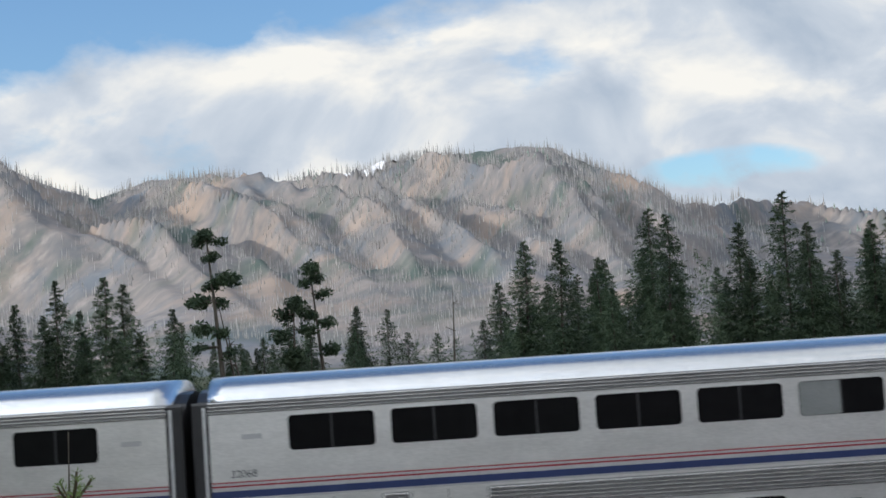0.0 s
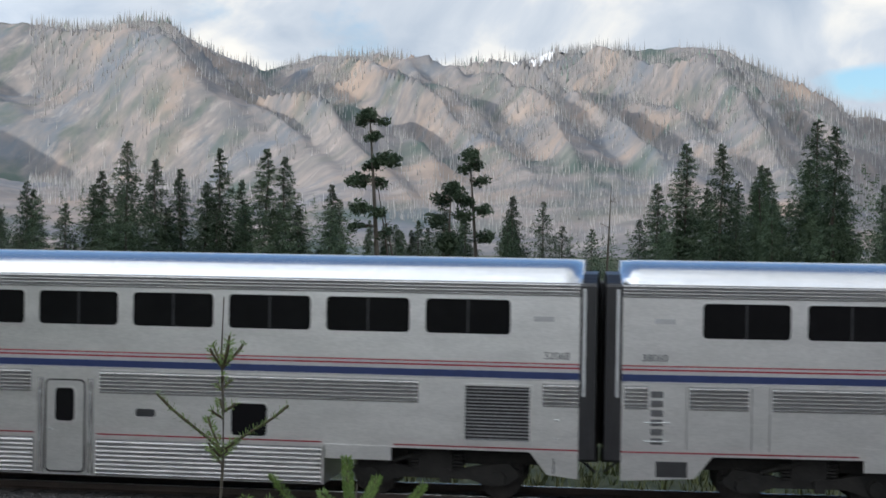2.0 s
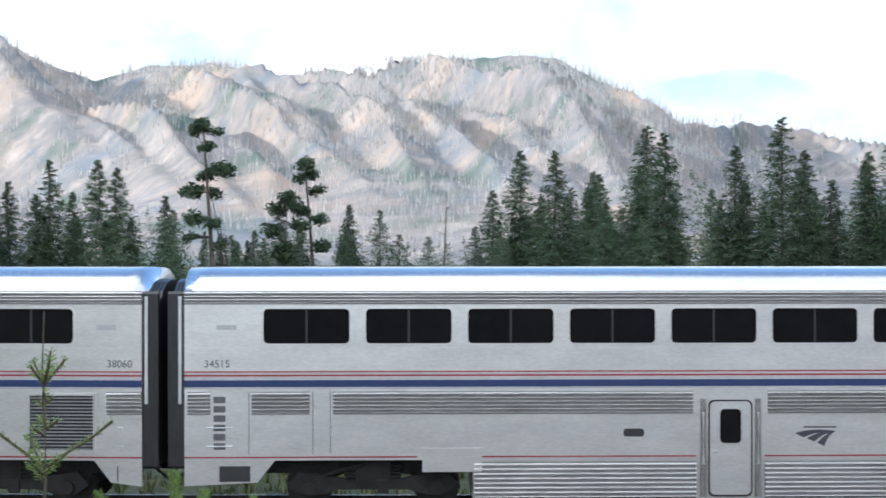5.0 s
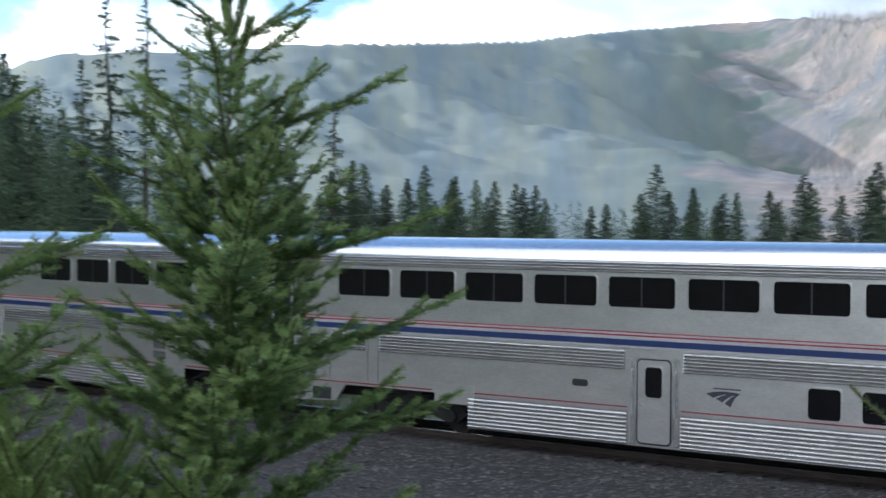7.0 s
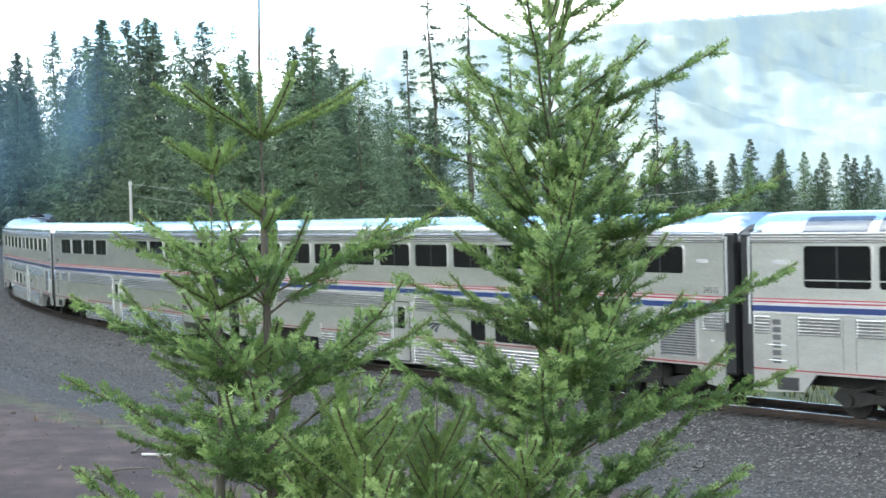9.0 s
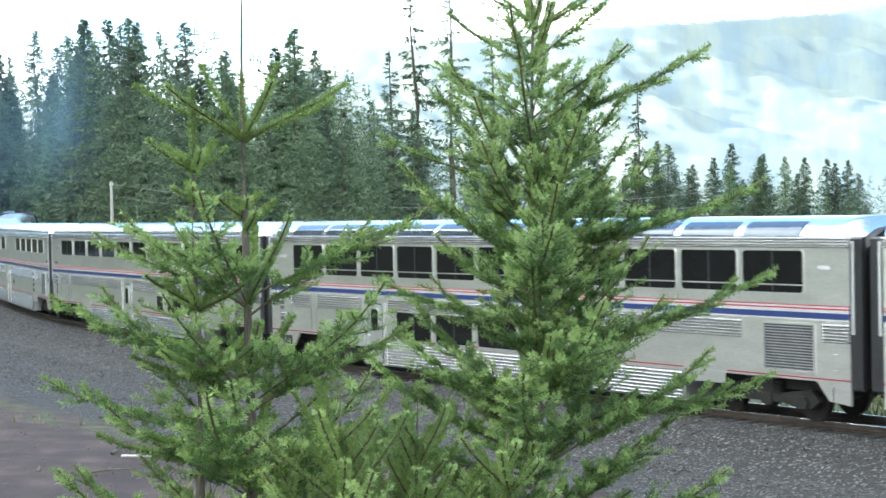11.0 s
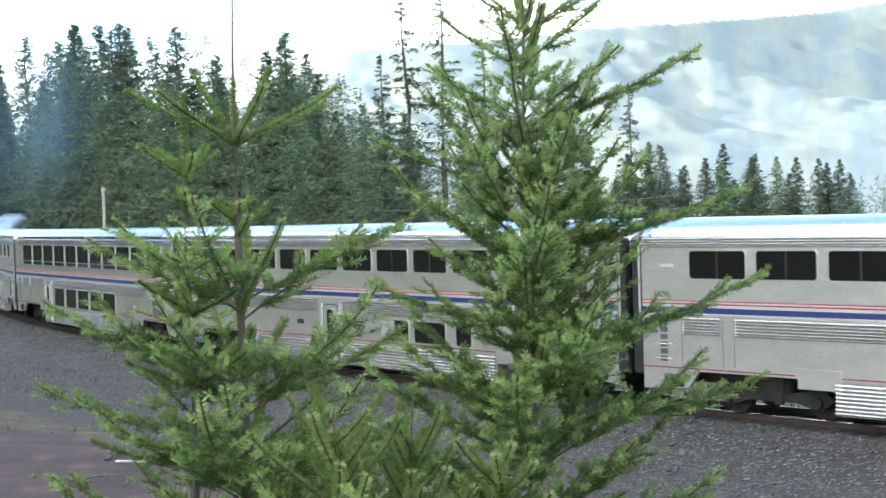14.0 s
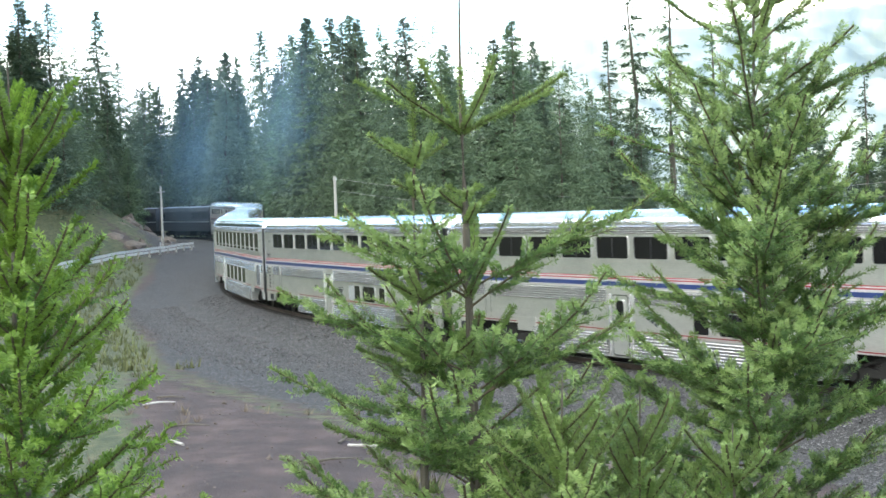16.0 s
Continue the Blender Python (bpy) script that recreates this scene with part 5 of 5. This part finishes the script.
# the two that stand before the train in the second half
near_fir("young fir with upswept pale shoots beside the camera", 52.9, 5.8, 6.16, 3.3,
         [(3.62, .92, 6, .36), (3.85, .92, 6, .40), (4.06, .6, 4, .5), (4.22, .86, 6, .45), (4.40, .5, 4, .55), (4.56, .74, 5, .52), (4.72, .34, 3, .6), (4.93, .56, 6, .62), (5.07, .12, 3, .5), (5.25, .14, 4, .5), (5.33, .08, 3, .4)], 21,
         heroes=[(4.98, -8, .34, .82), (4.95, 172, .36, .64), (5.56, -8, .40, .44), (5.57, 172, .38, .45), (5.56, 150, .95, .34), (5.57, 25, 1.0, .32), (5.57, -60, .62, .3), (5.56, 200, .5, .36), (5.57, 20, .3, .40),
                 (4.66, 178, .34, .80), (4.40, 172, .26, .84), (4.56, 4, .36, .7)], leader=.6, needled=.42, tr=.034)
near_fir("slender young fir stem beside the larger one", 54.75, 5.75, 5.76, 3.6, [(5.455, .19, 5, .42), (5.35, .11, 4, .5), (5.12, .14, 3, .4), (4.95, .25, 5, .35), (4.7, .3, 5, .3), (4.4, .35, 5, .25)], 23, tr=.020, leader=.31, needled=1.0)
near_fir("dense bushy young fir beside the camera", 42.2, 6.8, 6.75, 2.9, cone(3.45, 5.5, 1.0, .62, .24, 5, .34, 3) + [(5.70, .56, 4, .5), (5.90, .48, 4, .56), (6.08, .40, 4, .6), (6.25, .32, 4, .66), (6.40, .24, 4, .7), (6.54, .16, 4, .8)], 25,
         step=.0011, width=.0042, needle=.027, heroes=[(5.62, -4, .33, .86), (5.35, 178, .28, .75), (5.05, -6, .22, 1.06), (4.62, -4, .25, 1.12), (4.75, 176, .2, .8), (6.05, -10, .45, .5), (6.1, 172, .5, .48), (4.3, 2, .1, 1.1), (4.1, 178, .1, 1.1), (4.9, -90, .25, .9), (4.5, -80, .2, 1.0)], tr=.024)
# low firs along the bottom of the view
near_fir("low young fir with drooping tips", 49.6, 5.2, 4.72, 3.2, cone(3.4, 4.55, .78, .25, .19, 5, .5, 5), 27)
near_fir("low young fir between two larger ones", 46.8, 5.6, 4.62, 3.2, cone(3.35, 4.4, .78, .25, .19, 5, .5, 6), 29)
near_fir("low young fir in front of the larger one", 43.4, 5.6, 4.48, 3.2, cone(3.45, 4.35, .6, .2, .2, 6, .35, 8), 39)
# the yellow-green one at the edge of the last views
CEDAR = leafy(material("yellow_green_needles", (.058, .130, .016), (.112, .212, .032), .5, 0, 3, 20, 0, vary=.3, island=True, space="World"), .45)
CEDAR_TIP = leafy(material("yellow_green_shoots", (.135, .24, .030), (.24, .36, .062), .5, 0, 3, 20, 0, vary=.3, island=True, space="World"), .45)
near_fir("bushy yellow-green young fir", 69.3, 5.0, 5.78, 3.0, cone(3.5, 5.55, .80, .30, .18, 7, .35, 7), 31, mats=(CEDAR, CEDAR_TIP), step=.0014, width=.0054, tr=.02)
# the sapling and the bush of the first half
near_fir("thin fir sapling with few short twigs", 17.2, 5.15, 5.10, 3.3, [(4.88, .11, 5, .85), (4.80, .04, 3, .5), (4.72, .05, 3, .4), (4.58, .08, 4, .5), (4.32, .22, 4, .35), (4.2, .34, 5, .3), (4.0, .42, 5, .25)], 33,
         heroes=[(4.60, 176, .62, .28), (4.60, -6, .5, .26), (4.58, 100, .5, .2)], tr=.008, leader=.02, step=.006)
near_fir("low bushy fir with bright tips", 12.3, 5.26, 4.47, 3.2, cone(3.5, 4.3, .95, .35, .22, 6, .2, 9), 35, mats=(NEEDLE, SHOOT))
near_fir("low dark fir beside the sapling", 22.6, 5.0, 4.42, 3.1, cone(3.5, 4.1, .6, .25, .15, 5, .25, 10), 37)


# ---------------------------------------------------------------- poles, wires, guard rail, rock
def utility_pole(az, rho, top_el, arms, label):
    x, y = polar(az, rho)
    g = float(ground_z(np.array([x]), np.array([y]))[0])
    top = EYE_Z + rho * math.tan(radians(top_el))
    s = Shape().tube((0, 0, -.5), (0, 0, top - g), .16, .11, 10)
    ob = tagged(new("utility_pole", s.mesh("pole", POLE)), label, "utility pole", "line of poles")
    ob.matrix_basis = pose(x, y, g)
    if arms:
        a = Shape().box(-1.0, 1.0, -.05, .05, top - g - .75, top - g - .63)
        part("crossarm", a.mesh("crossarm", POLE), ob)
    for dx in (-.2, .2):
        part("insulator", Shape().tube((dx, 0, top - g - .3), (dx, 0, top - g - .12), .05, .03, 8).mesh("insulator", GALV), ob)
    return Vector((x, y, top - .2))


p1 = utility_pole(64.05, 190, 1.07, True, "weathered timber pole with a crossarm beside the far curve")
p2 = utility_pole(57.7, 122, 1.22, False, "weathered timber pole behind the train")
p3 = Vector((*polar(36, 105), 6.0))
for a, b, drop in ((p2, p3, 1.4), (p2 - Vector((0, 0, .9)), p3 - Vector((0, 0, .9)), 1.5)):
    s = Shape()
    pts = [a.lerp(b, k / 14) - Vector((0, 0, drop * 4 * (k / 14) * (1 - k / 14))) for k in range(15)]
    s.path(pts, [.011] * 15, 4)
    tagged(new("overhead_wire", s.mesh("overhead_wire", WIRE)), "slack overhead wire between the poles", "wire")


def guard_rail():
    g = tagged(new("guard_rail"), "pale galvanised guard rail along the roadside", "guard rail")
    ends = [polar(74, 118), polar(70, 140), polar(66.3, 165), polar(64.2, 185), polar(62.8, 199)]
    pts = []
    for (ax, ay), (bx, by) in zip(ends, ends[1:]):
        pts += [(ax + (bx - ax) * k / 10, ay + (by - ay) * k / 10) for k in range(10)]
    zs = [float(ground_z(np.array([x]), np.array([y]))[0]) for x, y in pts]
    s = Shape()
    for (x, y), z, (u, v), w in zip(pts, zs, pts[1:], zs[1:]):
        for lo in (.40, .78):
            q = [(x, y, z + lo), (u, v, w + lo), (u, v, w + lo + .3), (x, y, z + lo + .3)]
            s.add(q + [(a + .06, b - .08, c) for a, b, c in q], [(0, 1, 2, 3), (7, 6, 5, 4), (0, 4, 5, 1), (2, 6, 7, 3), (1, 5, 6, 2), (0, 3, 7, 4)])
    part("beam", s.mesh("beam", PALE), g)
    for (x, y), z in list(zip(pts, zs))[::2]:
        part("post", Shape().box(x - .08, x + .08, y + .02, y + .2, z - .3, z + .85).mesh("post", POLE), g)
    x, y = polar(64.15, 186)
    z = float(ground_z(np.array([x]), np.array([y]))[0])
    sg = tagged(new("marker_post", Shape().box(x - .09, x + .09, y - .06, y + .06, z - .2, z + 1.5).mesh("marker_post", WHITE)), "short white trackside marker post", "marker post")


guard_rail()


def exhaust_haze():
    """Thin blue diesel smoke that hangs before the far wood; it thins out from the middle."""
    m = bpy.data.materials.new("thin_blue_smoke")
    m.use_nodes = True
    t = m.node_tree
    t.nodes.clear()
    co, ma, gr, nz, mul, fade, clear, soft, mx, out_ = (t.nodes.new(k) for k in (
        "ShaderNodeTexCoord", "ShaderNodeMapping", "ShaderNodeTexGradient", "ShaderNodeTexNoise", "ShaderNodeMath", "ShaderNodeMath",
        "ShaderNodeBsdfTransparent", "ShaderNodeBsdfDiffuse", "ShaderNodeMixShader", "ShaderNodeOutputMaterial"))
    ma.inputs["Scale"].default_value = (1, .0, 1)
    gr.gradient_type = "QUADRATIC_SPHERE"
    nz.inputs["Scale"].default_value, nz.inputs["Detail"].default_value = 1.6, 5
    mul.operation = fade.operation = "MULTIPLY"
    fade.inputs[1].default_value = .38
    soft.inputs["Color"].default_value = (.20, .37, .56, 1)
    for a_, b_ in ((co.outputs["Object"], ma.inputs[0]), (ma.outputs[0], gr.inputs[0]), (ma.outputs[0], nz.inputs["Vector"]), (gr.outputs[1], mul.inputs[0]), (nz.outputs[0], mul.inputs[1]),
                   (mul.outputs[0], fade.inputs[0]), (fade.outputs[0], mx.inputs[0]), (clear.outputs[0], mx.inputs[1]), (soft.outputs[0], mx.inputs[2]), (mx.outputs[0], out_.inputs[0])):
        t.links.new(a_, b_)
    for az, rho, z, w, h in ((62.6, 168, 13, 9, 15), (59.4, 150, 15, 8, 12)):
        bm = bmesh.new()
        bmesh.ops.create_icosphere(bm, subdivisions=3, radius=1)
        me = bpy.data.meshes.new("smoke")
        bm.to_mesh(me)
        bm.free()
        me.materials.append(m)
        me.polygons.foreach_set("use_smooth", [True] * len(me.polygons))
        ob = tagged(new("smoke_plume", me), "thin blue diesel smoke hanging before the wood", "smoke", kind="stuff")
        ob.visible_shadow = False
        x, y = polar(az, rho)
        ob.matrix_basis = pose(x, y, z, 0, 0, az) @ Matrix.Diagonal((w, 2.5, h, 1))


exhaust_haze()


def dry_brush():
    """Low dead weeds on the red earth bank."""
    r2 = np.random.RandomState(61)
    V = []
    for k in range(150):
        az, rho = r2.uniform(56, 70), r2.uniform(17, 48)
        x, y = polar(az, rho)
        z = float(ground_z(np.array([x]), np.array([y]))[0])
        if waves(np.array([x]), np.array([y]), 7, 71, 2)[0] < .05:
            continue
        for _ in range(26):
            a, h, o = r2.uniform(0, 6.28), r2.uniform(.08, .38), r2.uniform(0, .18)
            p = np.array([x + math.cos(a) * o, y + math.sin(a) * o, z - .02])
            q = p + np.array([math.cos(a) * h * r2.uniform(.2, .9), math.sin(a) * h * r2.uniform(.2, .9), h])
            w = np.array([-math.sin(a), math.cos(a), 0]) * .009
            V += [p - w, p + w, q]
    V = np.array(V)
    dead = material("dead_weed_stalks", (.10, .075, .05), (.24, .19, .13), .9, 0, 2, 12, 0, vary=.4, island=True, space="World")
    tagged(new("dead_weeds", fast_mesh("dead_weeds", V, np.arange(len(V)), 3, dead)), "dry brown weeds scattered on the red earth", "weeds", kind="stuff")


dry_brush()


def boulders():
    r2 = np.random.RandomState(8)
    for k in range(26):
        az, rho = r2.uniform(63.9, 66.6), r2.uniform(197, 226)
        x, y = polar(az, rho)
        z = float(ground_z(np.array([x]), np.array([y]))[0])
        bm = bmesh.new()
        bmesh.ops.create_icosphere(bm, subdivisions=2, radius=1)
        sx, sy, sz = r2.uniform(.7, 2.2), r2.uniform(.7, 2.0), r2.uniform(.7, 2.4)
        for v in bm.verts:
            q = 1 + .35 * noise.noise(v.co * 1.7 + Vector((k * 3.1, 0, 0))) + .15 * noise.noise(v.co * 4 + Vector((k, 2, 0)))
            v.co = Vector((v.co.x * sx, v.co.y * sy, v.co.z * sz)) * q
        me = bpy.data.meshes.new("outcrop")
        bm.to_mesh(me)
        bm.free()
        me.materials.append(ROCK)
        ob = tagged(new("rock_outcrop", me), "broken brown rock in the cutting face", "rock", "rocks of the cutting")
        ob.matrix_basis = pose(x, y, z - sz * .1, r2.uniform(-20, 20), r2.uniform(-20, 20), r2.uniform(0, 360))


boulders()


def scatter():
    """Loose ballast and tufts of dry grass."""
    r2 = np.random.RandomState(9)
    n = 26000
    s = r2.uniform(-28, 95, n)
    d = r2.uniform(1.35, 8.5, n)
    x = np.interp(s, TS, TX) - d * np.sin(np.interp(s, TS, TH))
    y = np.interp(s, TS, TY) - d * np.cos(np.interp(s, TS, TH))
    z = ground_z(x, y)
    w = r2.uniform(.022, .055, n) * (1 + .5 * (r2.rand(n) > .95))
    base = np.array([(1, 0, 0), (-.5, .87, 0), (-.5, -.87, 0), (0, 0, 1.0), (.1, 0, -.6)])
    ja = r2.uniform(.6, 1.3, (n, 5, 3))
    th = r2.uniform(0, 6.28, n)
    B = base[None] * ja
    V = np.stack([B[..., 0] * np.cos(th)[:, None] - B[..., 1] * np.sin(th)[:, None], B[..., 0] * np.sin(th)[:, None] + B[..., 1] * np.cos(th)[:, None], B[..., 2] * .7], -1) * w[:, None, None]
    V = V + np.stack([x, y, z + w * .2], -1)[:, None]
    F = (np.arange(n)[:, None] * 5 + np.array([0, 1, 3, 1, 2, 3, 2, 0, 3, 1, 0, 4, 2, 1, 4, 0, 2, 4])).ravel()
    tagged(new("ballast_stones", fast_mesh("ballast_stones", V.reshape(-1, 3), F, 3, STONE)), "loose grey ballast stones beside the rails", "gravel", kind="stuff")

    n = 1300
    az, rho = r2.uniform(52, 70, n), r2.uniform(24, 75, n)
    x, y = -np.sin(np.radians(az)) * rho, np.cos(np.radians(az)) * rho
    z = ground_z(x, y)
    w = r2.uniform(.012, .05, n) * (1 + 1.2 * (r2.rand(n) > .96))
    B = base[None] * r2.uniform(.6, 1.3, (n, 5, 3))
    V = B * w[:, None, None] + np.stack([x, y, z + w * .1], -1)[:, None]
    F = (np.arange(n)[:, None] * 5 + np.array([0, 1, 3, 1, 2, 3, 2, 0, 3, 1, 0, 4, 2, 1, 4, 0, 2, 4])).ravel()
    tagged(new("earth_rubble", fast_mesh("earth_rubble", V.reshape(-1, 3), F, 3, ROCK)), "small brown stones lying on red earth", "rubble", kind="stuff")
    for k in range(7):
        x0_, y0_ = polar(r2.uniform(57, 66), r2.uniform(30, 52))
        z0_ = float(ground_z(np.array([x0_]), np.array([y0_]))[0])
        a_ = r2.uniform(0, 3.1)
        ln_ = r2.uniform(.6, 1.8)
        st = Shape().path([(0, 0, .04), (ln_ * .5, .06, .07), (ln_, -.04, .05)], [.035, .03, .012], 6)
        ob = tagged(new("fallen_stick", st.mesh("fallen_stick", POLE if k % 3 == 0 else BARK)), "weathered dead stick lying on the earth bank", "stick", "fallen sticks")
        ob.matrix_basis = pose(x0_, y0_, z0_, 0, 0, math.degrees(a_))

    n = 9000
    az, rho = r2.uniform(54, 76, n), r2.uniform(24, 190, n) ** 1.0
    x, y = -np.sin(np.radians(az)) * rho, np.cos(np.radians(az)) * rho
    dd = track_distance(x, y)
    keep = (dd > 9) & (((az > 64.8) & (rho > 60)) | (waves(x, y, 4, 55, 2) > .5))
    x, y = x[keep], y[keep]
    s = r2.uniform(-30, 60, 2600)
    d = -r2.uniform(5.5, 14, 2600)
    x = np.concatenate([x, np.interp(s, TS, TX) - d * np.sin(np.interp(s, TS, TH))])
    y = np.concatenate([y, np.interp(s, TS, TY) - d * np.cos(np.interp(s, TS, TH))])
    z = ground_z(x, y)
    V = []
    n = len(x)
    for k in range(7):
        a = r2.uniform(0, 6.28, n)
        h, o = r2.uniform(.12, .5, n), r2.uniform(0, .2, n)
        bx, by = x + np.cos(a) * o, y + np.sin(a) * o
        wx, wy = -np.sin(a) * .03, np.cos(a) * .03
        V.append(np.stack([np.stack([bx - wx, by - wy, z - .02], -1), np.stack([bx + wx, by + wy, z - .02], -1), np.stack([bx + np.cos(a) * h * .5, by + np.sin(a) * h * .5, z + h], -1)], 1))
    V = np.concatenate(V).reshape(-1, 3)
    tagged(new("grass_tufts", fast_mesh("grass_tufts", V, np.arange(len(V)), 3, GRASS)), "dry green and straw grass tufts", "grass", kind="stuff")


scatter()


# sleepers, one object each along the stretch that the camera passes nearest
def sleepers():
    me = Shape().box(-.115, .115, -1.3, 1.3, -.34, -.172, .02).mesh("sleeper", TIE)
    for i in range(280):
        s = -32 + i * .52
        x, y, h = on_track(s)
        part("sleeper", me, track, "", pose(x, y, grade(s), random.uniform(-.4, .4), 0, -math.degrees(h) + random.uniform(-1.5, 1.5)))
    rest = Shape()
    for i in range(360):
        s = -32 + 280 * .52 + i * .52 if i < 270 else -33 - (i - 270) * .52
        x, y, h = on_track(s)
        c, sn = math.cos(h), -math.sin(h)
        rest.add([(x + a * c - b * sn, y + a * sn + b * c, z + grade(s)) for a in (-.115, .115) for b in (-1.3, 1.3) for z in (-.34, -.172)], [(0, 1, 3, 2), (4, 6, 7, 5), (0, 4, 5, 1), (2, 3, 7, 6), (0, 2, 6, 4), (1, 5, 7, 3)])
    part("far_sleepers", rest.mesh("far_sleepers", TIE), track)["kind"] = "stuff"


sleepers()


# ---------------------------------------------------------------- what moves
def car_pose(t, k):
    half = 9.25 if k > -2 else 6.2
    c = seam(t, k + .5)
    if k < -1:                      # locomotives are shorter than the cars behind them
        c = seam(t, -1) + .3 + 10.55 + (-2 - k) * 21.1
    (ax, ay, _), (bx, by, _) = on_track(c + half), on_track(c - half)
    za, zb = float(grade(c + half)), float(grade(c - half))
    return pose((ax + bx) / 2, (ay + by) / 2, (za + zb) / 2, 0, math.degrees(math.atan2(za - zb, 2 * half)), math.degrees(math.atan2(by - ay, bx - ax)))


def motions():
    for k, car in CARS.items():
        walk(car, [(t / 2, car_pose(t / 2, k)) for t in range(33)])
    for w in WHEELS:
        x, z = w.location.x, w.location.z
        rows, n = [], 320
        for i in range(n + 1):
            t = 16 * i / n
            roll = (seam(t, 0) - seam(0, 0)) / .457
            rows.append((t, Matrix.Translation((x, 0, z)) @ Matrix.Rotation(-roll, 4, "Y")))
        walk(w, rows)


motions()
